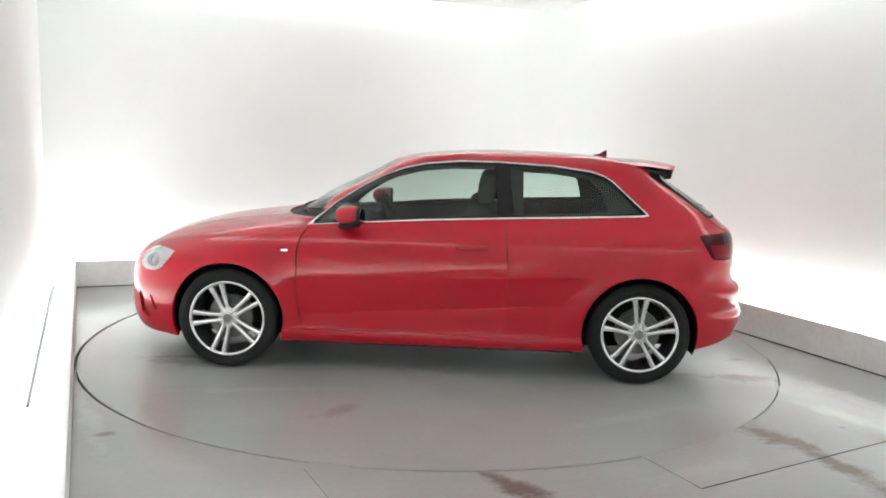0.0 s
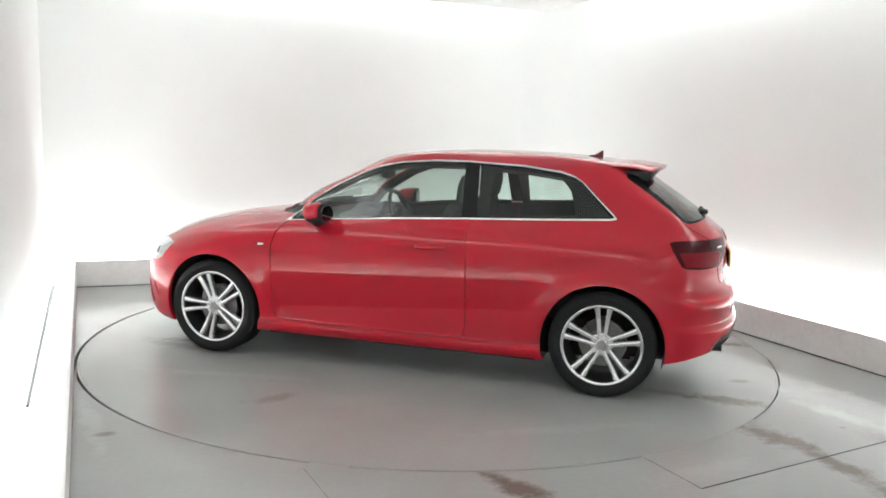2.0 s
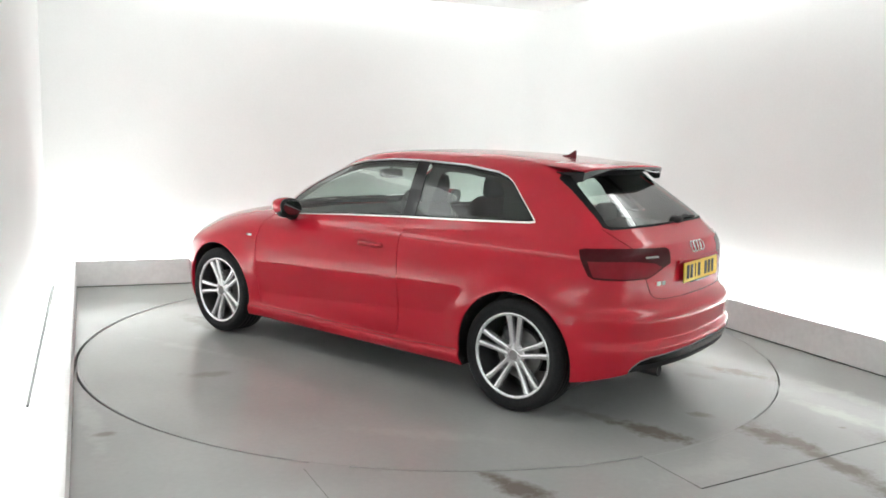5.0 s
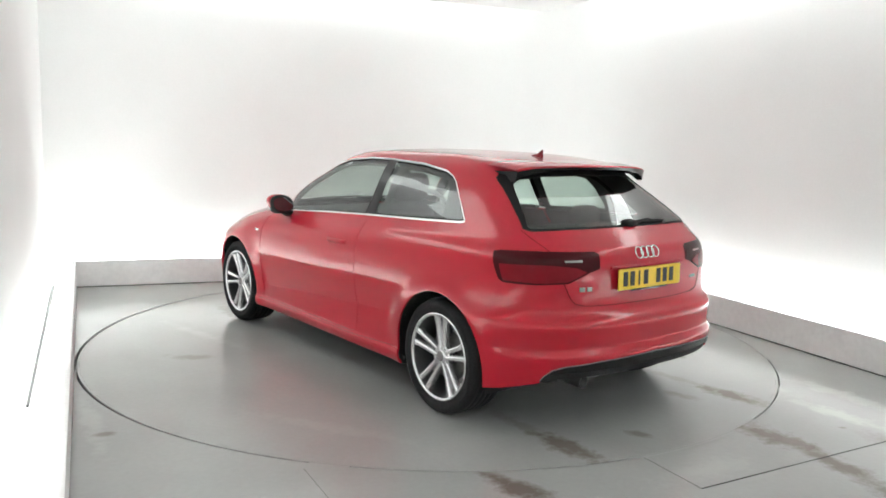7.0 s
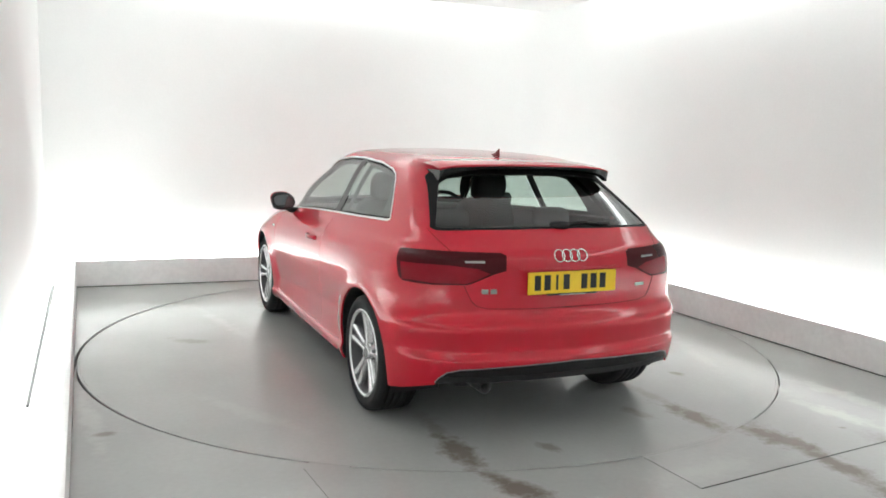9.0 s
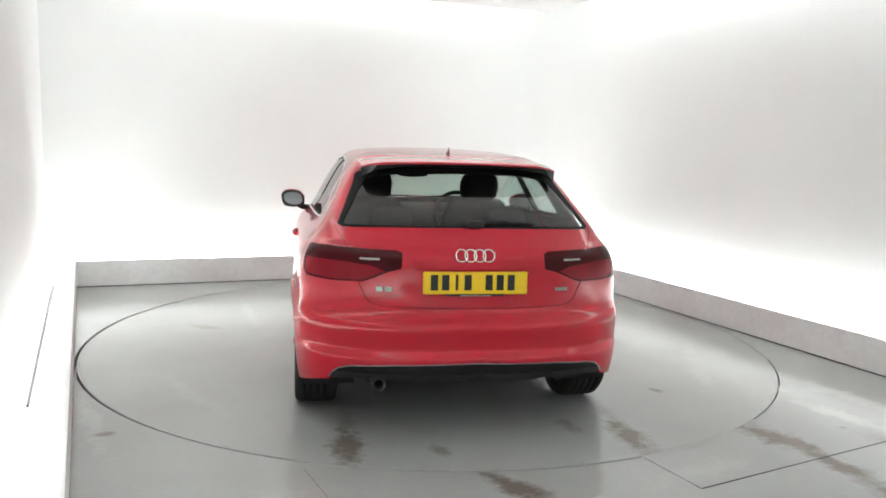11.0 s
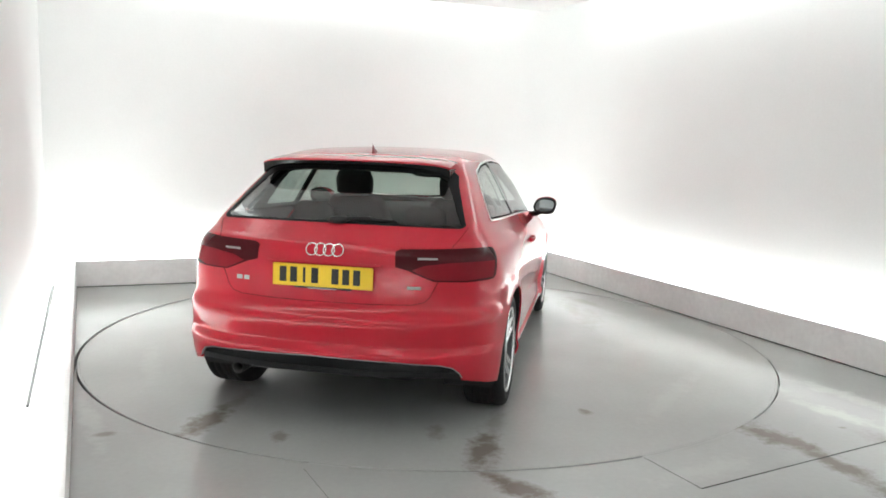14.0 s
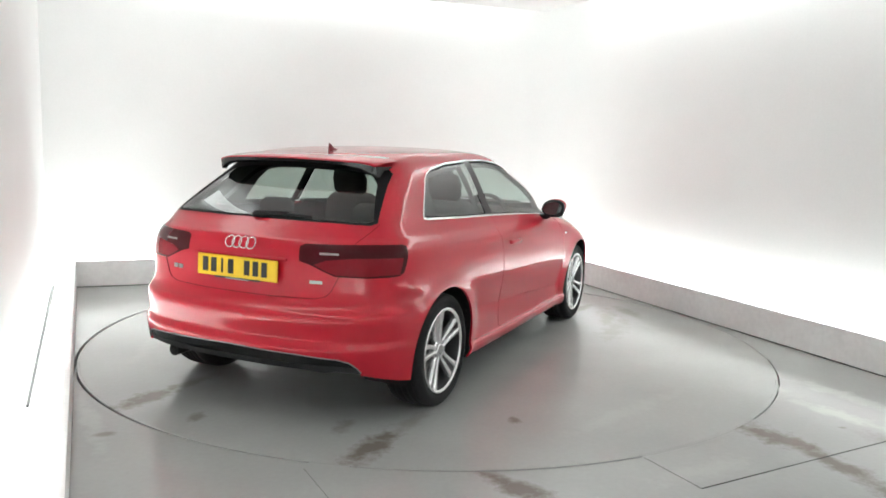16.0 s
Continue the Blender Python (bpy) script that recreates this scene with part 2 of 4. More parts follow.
# ---- the car's skin: level lines by height, from a few profile curves ----
def curve(*keys):
    """A smooth curve through (place, value) pairs, for numbers or arrays."""
    xs = np.array([k[0] for k in keys], float)
    ys = np.array([k[1] for k in keys], float)
    h = np.diff(xs)
    d = np.diff(ys) / h
    m = np.zeros(len(xs))
    m[0], m[-1] = d[0], d[-1]
    for i in range(1, len(xs) - 1):
        if d[i - 1] * d[i] > 0:
            w1, w2 = 2 * h[i] + h[i - 1], h[i] + 2 * h[i - 1]
            m[i] = (w1 + w2) / (w1 / d[i - 1] + w2 / d[i])
    px = np.linspace(xs[0], xs[-1], 4001)
    i = np.clip(np.searchsorted(xs, px, "right") - 1, 0, len(xs) - 2)
    t = (px - xs[i]) / h[i]
    py = ((2 * t ** 3 - 3 * t * t + 1) * ys[i] + (t ** 3 - 2 * t * t + t) * h[i] * m[i]
          + (3 * t * t - 2 * t ** 3) * ys[i + 1] + (t ** 3 - t * t) * h[i] * m[i + 1])
    return lambda x: np.interp(x, px, py)


Z0, ROOF = 0.17, 1.4245
AXLE, HUB, TYRE_R, ARCH_R = 1.2975, 0.318, 0.318, 0.362
# middle line of the tail and of the nose, by height
tail = curve((0.14, -1.90), (0.20, -1.99), (0.27, -2.04), (0.34, -2.065), (0.42, -2.078), (0.440, -2.076), (0.456, -2.062), (0.472, -2.054), (0.52, -2.057), (0.57, -2.061), (0.592, -2.058), (0.608, -2.046), (0.622, -2.026), (0.66, -2.000), (0.74, -1.99),
             (0.84, -1.988), (0.91, -1.98), (0.955, -1.96), (0.985, -1.925), (1.02, -1.88), (1.07, -1.82), (1.16, -1.695), (1.27, -1.53), (1.33, -1.455), (1.366, -1.39),
             (1.384, -1.28), (1.402, -1.10), (1.4165, -0.86), (1.4222, -0.66), (1.4239, -0.55), (ROOF, -0.46))
nose = curve((0.14, 2.09), (0.20, 2.14), (0.30, 2.165), (0.45, 2.17), (0.60, 2.14), (0.68, 2.09), (0.77, 1.95), (0.85, 1.74), (0.905, 1.50), (0.93, 1.33), (0.955, 1.12),
             (0.968, 1.02), (0.99, 0.96), (1.13, 0.735), (1.25, 0.49), (1.345, 0.305), (1.378, 0.185), (1.404, -0.04), (1.417, -0.21), (1.4227, -0.336), (1.4241, -0.40), (ROOF, -0.46))
# half width amidships, by height
wide = curve((0.14, 0.80), (0.18, 0.84), (0.215, 0.866), (0.25, 0.874), (0.285, 0.862), (0.33, 0.864), (0.40, 0.872), (0.46, 0.878), (0.52, 0.884), (0.58, 0.8875), (0.63, 0.889), (0.68, 0.8883), (0.74, 0.885), (0.80, 0.877), (0.84, 0.868),
             (0.87, 0.856), (0.90, 0.837), (0.94, 0.806), (0.99, 0.776), (1.10, 0.715), (1.22, 0.653), (1.30, 0.605), (1.345, 0.568), (1.37, 0.534), (1.388, 0.502), (1.40, 0.464), (1.411, 0.39), (1.4190, 0.26), (1.4232, 0.135), (ROOF, 0.0))
plain = curve((0.14, 0.80), (0.20, 0.848), (0.27, 0.866), (0.40, 0.880), (0.52, 0.887), (0.63, 0.889), (0.72, 0.884), (0.80, 0.875))
taper = curve((-2.1, 0.91), (-1.7, 0.965), (-1.2, 0.995), (-0.6, 1.0), (0.3, 1.0), (0.9, 0.998), (1.4, 0.99), (1.8, 0.955), (2.2, 0.90))
cabin_taper = curve((-2.1, 0.88), (-1.7, 0.935), (-1.3, 0.972), (-0.8, 0.994), (-0.2, 1.0), (0.4, 0.99), (0.8, 0.965), (1.2, 0.98), (2.2, 0.98))
cabin = curve((0.14, 0.0), (0.72, 0.0), (0.90, 0.55), (1.04, 1.0), (ROOF, 1.0))
tail_reach = curve((0.14, 0.42), (0.6, 0.45), (0.95, 0.40), (1.05, 0.34), (1.33, 0.32), (ROOF, 0.25))
nose_reach = curve((0.14, 0.70), (0.65, 0.75), (0.80, 0.95), (0.93, 0.95), (0.97, 0.50), (1.05, 0.40), (1.34, 0.36), (ROOF, 0.2))
lift = curve((0.14, 0.0), (0.45, 0.0), (0.75, 1.0), (0.98, 1.0), (1.30, 0.0), (ROOF, 0.0))


def waist(x):
    """Height of the crease along the flank."""
    return 0.632 - 0.036 * np.clip(x, -0.7, 1.0)


def door_lip(x):
    """Height of the slanting lip low on the door."""
    return 0.425 - 0.070 * x


def tail_len(z):
    return np.minimum(tail_reach(z), 0.45 * (nose(z) - tail(z)) + 1e-4)


def nose_len(z):
    return np.minimum(nose_reach(z), 0.45 * (nose(z) - tail(z)) + 1e-4)


def half_width(x, z):
    x, z = np.asarray(x, float), np.asarray(z, float)
    xr, xf, a, b = tail(z), nose(z), tail_len(z), nose_len(z)
    zz = z + 0.026 * x * lift(z)
    c = cabin(z)
    end = np.clip((np.abs(x) - 1.30) / 0.18, 0, 1) * np.clip((0.70 - z) / 0.06, 0, 1)
    w = (wide(zz) * (1 - end) + plain(z) * end) * (taper(x) * (1 - c) + cabin_taper(x) * c)
    for wx in (AXLE, -AXLE):
        r = np.hypot(x - wx, z - HUB)
        w = w + 0.014 * np.exp(-((r - 0.36) / 0.07) ** 2) * (z < 0.95)
    # hollow flank under a sharp waist crease, with a slanting lip low on the door; both run out at the wheel arches
    reach = np.minimum(np.hypot(x - AXLE, (z - HUB) * 1.05), np.hypot(x + AXLE, (z - HUB) * 1.05))
    away = np.clip((reach - 0.42) / 0.10, 0, 1)
    flank = np.clip((1.25 - np.abs(x)) / 0.1, 0, 1)
    top, low = waist(x), door_lip(x)
    fall = np.clip((top - z) / np.maximum(top - low, 0.05), 0, 1)
    lip = np.clip((low - z) / (0.17 + 0.10 * np.clip((0.2 - x) / 0.8, 0, 1)), 0, 1)
    w = w - 0.018 * (away * away * (3 - 2 * away)) * flank * fall * (1 - lip) ** 2
    q = np.clip((xr + a - x) / a, 0, 1)
    p = np.clip((x - xf + b) / b, 0, 1)
    g = np.clip((z - 0.98) / 0.08, 0, 1)
    return w * (1 - q ** (2.8 + 0.5 * g)) ** (1 / (2.5 + 0.25 * g)) * (1 - p ** (2.4 + 0.8 * g)) ** (1 / (2.2 + 0.6 * g))


def skin_x(s, z):
    xr, xf, a, b = tail(z), nose(z), tail_len(z), nose_len(z)
    rear = xr + a * (1 - np.cos(np.clip(s, 0, 1) * np.pi / 2) ** 0.72)
    front = xf - b + b * np.sin(np.clip(s - 2, 0, 1) * np.pi / 2) ** 0.85
    mid = xr + a + (s - 1) * (xf - b - xr - a)
    return np.where(s < 1, rear, np.where(s < 2, mid, front))


def skin(s, z):
    """Points of the skin; s is 0 at the tail's middle and 3 at the nose's."""
    x = skin_x(s, z)
    return np.stack([x, half_width(x, z), z + 0 * x], -1)


def s_of_x(x, z):
    x, z = np.asarray(x, float), np.asarray(z, float)
    xr, xf, a, b = tail(z), nose(z), tail_len(z), nose_len(z)
    rear = np.arccos(np.clip(1 - (x - xr) / a, 0, 1) ** (1 / 0.72)) * 2 / np.pi
    front = 2 + np.arcsin(np.clip((x - xf + b) / b, 0, 1) ** (1 / 0.85)) * 2 / np.pi
    mid = 1 + (x - xr - a) / (xf - b - xr - a)
    return np.where(x < xr + a, rear, np.where(x > xf - b, front, mid))


def s_of_y(y, z, front=False):
    """Where the skin of the tail (or the nose) lies y off the middle."""
    y, z = np.asarray(y, float), np.asarray(z, float)
    lo, hi = (np.full(y.shape, 1.5), np.full(y.shape, 3.0)) if front else (np.zeros(y.shape), np.full(y.shape, 1.5))
    for _ in range(40):
        mid = (lo + hi) / 2
        inside = (skin(mid, z)[..., 1] > y) == front
        lo, hi = np.where(inside, mid, lo), np.where(inside, hi, mid)
    return (lo + hi) / 2


# a flat map of the skin: across along the car, up along the section
_z = np.linspace(Z0, ROOF, 4001)
_v = np.concatenate([[0], np.cumsum(np.sqrt(np.diff(_z) ** 2 + np.diff(wide(_z)) ** 2 + (0.4 * np.diff(nose(_z))) ** 2 + (0.3 * np.diff(tail(_z))) ** 2))])


def v_of_z(z):
    return np.interp(z, _z, _v)


def z_of_v(v):
    return np.interp(v, _v, _z)


def u_of_s(s):
    return np.interp(s, (0, 1, 2, 3), (0, 0.95, 3.75, 5.0))


def s_of_u(u):
    return np.interp(u, (0, 0.95, 3.75, 5.0), (0, 1, 2, 3))


def dense(pts, step=0.02):
    out = []
    for (a, b), (c, d) in zip(pts[:-1], pts[1:]):
        n = max(1, int(math.hypot(c - a, d - b) / step))
        out += [(a + (c - a) * k / n, b + (d - b) * k / n) for k in range(n)]
    return np.array(out + [pts[-1]], float)


def on_side(*pts):
    """Map a line of (x, z) on the flank."""
    p = dense(pts)
    return np.stack([u_of_s(s_of_x(p[:, 0], p[:, 1])), v_of_z(p[:, 1])], -1)


def on_end(*pts, front=False):
    """Map a line of (y, z) on the tail or the nose."""
    p = dense(pts)
    return np.stack([u_of_s(s_of_y(p[:, 0], p[:, 1], front)), v_of_z(p[:, 1])], -1)


def strip(line, width=0.0032):
    """A thin closed band along a mapped line: a shut line."""
    d = np.gradient(line, axis=0)
    n = np.stack([-d[:, 1], d[:, 0]], -1) / np.maximum(np.linalg.norm(d, axis=1), 1e-9)[:, None]
    return np.concatenate([line + n * width / 2, (line - n * width / 2)[::-1]])


def inset(poly, d):
    """A closed outline drawn inward by d."""
    p = np.asarray(poly)
    a, b = np.roll(p, 1, 0), np.roll(p, -1, 0)
    area = 0.5 * np.sum(p[:, 0] * b[:, 1] - b[:, 0] * p[:, 1])
    t = b - a
    n = np.stack([-t[:, 1], t[:, 0]], -1) / np.maximum(np.linalg.norm(t, axis=1), 1e-9)[:, None]
    return p + n * d * (1 if area > 0 else -1)


def rounded(pts, rounds=2):
    p = np.asarray(pts, float)
    for _ in range(rounds):
        q = np.roll(p, -1, 0)
        p = np.stack([0.75 * p + 0.25 * q, 0.25 * p + 0.75 * q], 1).reshape(-1, 2)
    return [tuple(v) for v in p]


def closed(*lines):
    return np.concatenate(lines)


def inside(poly, pts):
    x, y = pts[:, 0], pts[:, 1]
    hit = np.zeros(len(pts), bool)
    a, b = poly, np.roll(poly, -1, 0)
    for (x0, y0), (x1, y1) in zip(a, b):
        if y0 != y1:
            hit ^= ((y0 > y) != (y1 > y)) & (x < (x1 - x0) * (y - y0) / (y1 - y0) + x0)
    return hit


def ring(x0, r, n=72):
    return [(x0 + r * math.cos(2 * math.pi * k / n), max(HUB + r * math.sin(2 * math.pi * k / n), Z0)) for k in range(n)]


belt = [(0.81, 0.922), (0.462, 0.952), (0.035, 0.979), (-0.424, 1.003), (-0.882, 1.022), (-1.30, 1.042)]
crest = [(-1.335, 1.050), (-1.325, 1.065), (-1.21, 1.168), (-1.115, 1.255), (-1.06, 1.288), (-0.98, 1.313), (-0.745, 1.341), (-0.38, 1.354), (-0.16, 1.353), (0.06, 1.334),
         (0.20, 1.304), (0.34, 1.250), (0.494, 1.168), (0.64, 1.068), (0.80, 0.935)]
dlo = on_side(*belt, *crest, belt[0])[:-1]
dlo_in = inset(dlo, 0.013)
dlo_frit, dlo_trim = inset(dlo, 0.028), inset(dlo, 0.058)
pillar_b = on_side((-0.40, 0.97), (-0.365, 1.37), (-0.455, 1.37), (-0.50, 0.97), (-0.40, 0.97))[:-1]
quarter_side = on_side((-0.45, 0.95), (-0.41, 1.39), (-1.5, 1.39), (-1.5, 0.95), (-0.45, 0.95))[:-1]
quarter_open = on_side((-0.555, 0.99), (-0.55, 1.395), (-0.90, 1.36), (-0.99, 1.275), (-1.045, 1.215), (-1.085, 1.10), (-1.075, 0.99), (-0.555, 0.99))[:-1]
crease_cut = strip(on_side(*[(x, float(waist(x))) for x in np.linspace(0.86, -0.86, 30)]), 0.005)
lip_cut = strip(on_side(*[(x, float(door_lip(x))) for x in np.linspace(0.80, -0.80, 30)]), 0.005)
arch_f, arch_r = (on_side(*ring(x, ARCH_R), ring(x, ARCH_R)[0])[:-1] for x in (AXLE, -AXLE))
VTOP, VLOW = v_of_z(ROOF), v_of_z(Z0)
light = closed(on_end((0.36, 0.862), (0.355, 0.935), (0.38, 0.948), (0.60, 0.952)), on_side((-1.75, 0.952), (-1.665, 0.948), (-1.64, 0.94), (-1.66, 0.90), (-1.715, 0.812), (-1.74, 0.798), (-1.80, 0.793)),
               on_end((0.70, 0.790), (0.545, 0.794), (0.50, 0.812), (0.42, 0.846), (0.36, 0.862)))[:-1]
light_bar = on_end((0.465, 0.899), (0.465, 0.910), (0.56, 0.909), (0.56, 0.900), (0.465, 0.899))[:-1]
glow_low = closed(on_end((0.44, 0.848), (0.50, 0.872), (0.62, 0.886)), on_side((-1.80, 0.888), (-1.70, 0.886), (-1.738, 0.806)), on_end((0.70, 0.798), (0.552, 0.801), (0.505, 0.817), (0.44, 0.848)))[:-1]
back_glass = closed(on_end((0, 1.060), (0.45, 1.057), (0.62, 1.052), (0.637, 1.062), (0.578, 1.158), (0.538, 1.222), (0.510, 1.262), (0.46, 1.288), (0.30, 1.305), (0, 1.310)))
back_rim = closed(on_end((0, 1.050), (0.45, 1.047), (0.64, 1.040), (0.662, 1.052), (0.612, 1.158), (0.572, 1.24), (0.556, 1.29), (0.51, 1.325), (0, 1.335)))
hatch_cut = closed(on_end((0.672, 1.045), (0.655, 1.01), (0.625, 0.965), (0.60, 0.93), (0.585, 0.85), (0.565, 0.79), (0.53, 0.715), (0.505, 0.69), (0.45, 0.677), (0.25, 0.672), (0, 0.671)))
hatch_area = closed(hatch_cut, on_end((0, 0.671), (0, 1.06), (0.655, 1.06), (0.672, 1.045)))[:-1]
screen = closed(on_end((0, 0.999), (0.45, 1.005), (0.64, 1.019), (0.655, 1.03), (0.60, 1.12), (0.53, 1.235), (0.465, 1.315), (0.42, 1.333), (0, 1.343), front=True))
cowl = closed(on_end((0, 0.962), (0.50, 0.962), (0.69, 0.965), (0.71, 0.985), (0.69, 1.018), (0.64, 1.02), (0.45, 1.006), (0, 1.0), front=True))
hood_cut = closed(on_side((1.0, 0.950), (1.2, 0.929), (1.4, 0.898), (1.6, 0.852), (1.78, 0.79), (1.86, 0.755)), on_end((0.56, 0.725), (0.30, 0.708), (0, 0.70), front=True))
hood_area = closed(hood_cut, np.array([(5.0, v_of_z(0.70)), (5.0, v_of_z(0.9625))]), on_side((1.0, 0.9625), (1.0, 0.95)))[:-1]
headlight = on_side((1.955, 0.64), (1.93, 0.685), (1.89, 0.715), (1.84, 0.729), (1.77, 0.731), (1.672, 0.722), (1.70, 0.675), (1.75, 0.614), (1.80, 0.594), (1.88, 0.588), (1.94, 0.605), (1.955, 0.64))[:-1]
vent = on_side((1.955, 0.43), (1.925, 0.435), (1.895, 0.36), (1.845, 0.29), (1.86, 0.27), (1.93, 0.30), (1.955, 0.43))[:-1]
slit = on_side((1.845, 0.425), (1.825, 0.43), (1.785, 0.335), (1.80, 0.335), (1.845, 0.425))[:-1]
lamp_bowl = on_side(*rounded(rounds=2, pts=[(1.895, 0.645), (1.87, 0.69), (1.80, 0.695), (1.765, 0.655), (1.79, 0.615), (1.86, 0.612)]), (1.895, 0.66))
lamp_eye = on_side(*[(1.828 + 0.022 * math.cos(a * 0.4189), 0.654 + 0.024 * math.sin(a * 0.4189)) for a in range(16)])[:-1]
door_cut = on_side((0.795, 0.918), (0.835, 0.86), (0.853, 0.78), (0.855, 0.55), (0.84, 0.36), (0.825, 0.29), (0.79, 0.276), (-0.40, 0.276), (-0.445, 0.29), (-0.463, 0.34), (-0.468, 0.62), (-0.455, 0.85), (-0.448, 1.0))
door_area = closed(door_cut, on_side((-0.448, 1.0), (-0.424, 1.003), (0.035, 0.979), (0.462, 0.952), (0.795, 0.918)))[:-1]
diffuser = closed(on_end((0, 0.412), (0.40, 0.402), (0.60, 0.388), (0.655, 0.372), (0.685, 0.345), (0.60, 0.350), (0.40, 0.352), (0, 0.354)))
lower_lip = closed(on_end((0, 0.354), (0.40, 0.352), (0.60, 0.350), (0.685, 0.345), (0.700, 0.320), (0.700, 0.17), (0.40, 0.17), (0, 0.17)))
diffuser_trim = strip(on_end((0, 0.414), (0.40, 0.404), (0.60, 0.390), (0.657, 0.374), (0.688, 0.344), (0.702, 0.318)), 0.006)
under = on_side((2.3, 0.16), (2.3, 0.18), (1.6, 0.18), (1.5, 0.19), (-1.0, 0.195), (-1.5, 0.235), (-1.66, 0.240), (-1.75, 0.258), (-1.82, 0.278), (-1.90, 0.302), (-1.97, 0.318), (-2.2, 0.322), (-2.2, 0.16), (2.3, 0.16))[:-1]
under[:, 1] = np.where(under[:, 1] <= VLOW + 1e-6, VLOW - 0.02, under[:, 1])
bumper_r_cut = on_side((-1.585, 0.53), (-1.60, 0.60), (-1.66, 0.69), (-1.745, 0.795))
bumper_r_area = closed(bumper_r_cut, on_end((0.60, 0.793), (0.565, 0.79), (0.53, 0.715), (0.505, 0.69), (0.45, 0.677), (0.25, 0.672), (0, 0.671), (0, 0.17)), on_side((-1.55, 0.17), (-1.585, 0.53)))[:-1]
bumper_f_cut = on_side((1.60, 0.50), (1.66, 0.56), (1.715, 0.615))
bumper_f_area = closed(bumper_f_cut, on_side((1.78, 0.60), (1.97, 0.62)), np.array([(5.0, v_of_z(0.66)), (5.0, VLOW)]), on_side((1.60, 0.17), (1.60, 0.50)))[:-1]
skirt_cut = on_side((0.935, 0.262), (0.80, 0.262), (-0.42, 0.262), (-0.925, 0.285))
skirt_area = closed(skirt_cut, on_side((-0.925, 0.285), (-0.93, 0.17), (0.94, 0.17), (0.935, 0.262)))[:-1]
fender_area = closed(on_side((0.815, 0.925), (0.855, 0.78), (0.855, 0.50), (0.84, 0.36), (0.83, 0.262), (0.96, 0.262)), on_side((1.55, 0.45), (1.60, 0.50), (1.66, 0.56), (1.715, 0.615)), on_side((1.72, 0.66), (1.69, 0.725), (1.86, 0.755)),
                     hood_cut[::-1][np.searchsorted(-hood_cut[::-1][:, 0], -u_of_s(s_of_x(1.86, 0.755))):], on_side((1.0, 0.950), (0.98, 0.955), (0.815, 0.925)))

# the first area that holds a piece of the skin takes it; "" leaves a hole
AREAS = [("", under), ("", arch_f), ("", arch_r), ("gap", strip(door_cut)), ("gap", strip(hood_cut)), ("light_bar", light_bar), ("glow", glow_low), ("gap_light", strip(hatch_cut)), ("light", light),
         ("back_glass", back_glass), ("back_rim", back_rim), ("pillar_b", None), ("quarter_glass", None), ("quarter_mid", None), ("quarter_edge", None), ("door_glass", dlo_trim), ("door_mid", dlo_frit), ("door_edge", dlo_in), ("chrome", dlo),
         ("cowl", cowl), ("screen", screen), ("lamp_eye", lamp_eye), ("lamp_bowl", lamp_bowl), ("headlight", headlight), ("vent", vent), ("vent", slit), ("diffuser_trim", diffuser_trim), ("diffuser", diffuser), ("lower_lip", lower_lip),
         ("gap", strip(skirt_cut, 0.003)),
         ("door", door_area), ("hood", hood_area), ("hatch", hatch_area), ("skirt", skirt_area), ("bumper_r", bumper_r_area), ("bumper_f", bumper_f_area), ("fender", fender_area)]


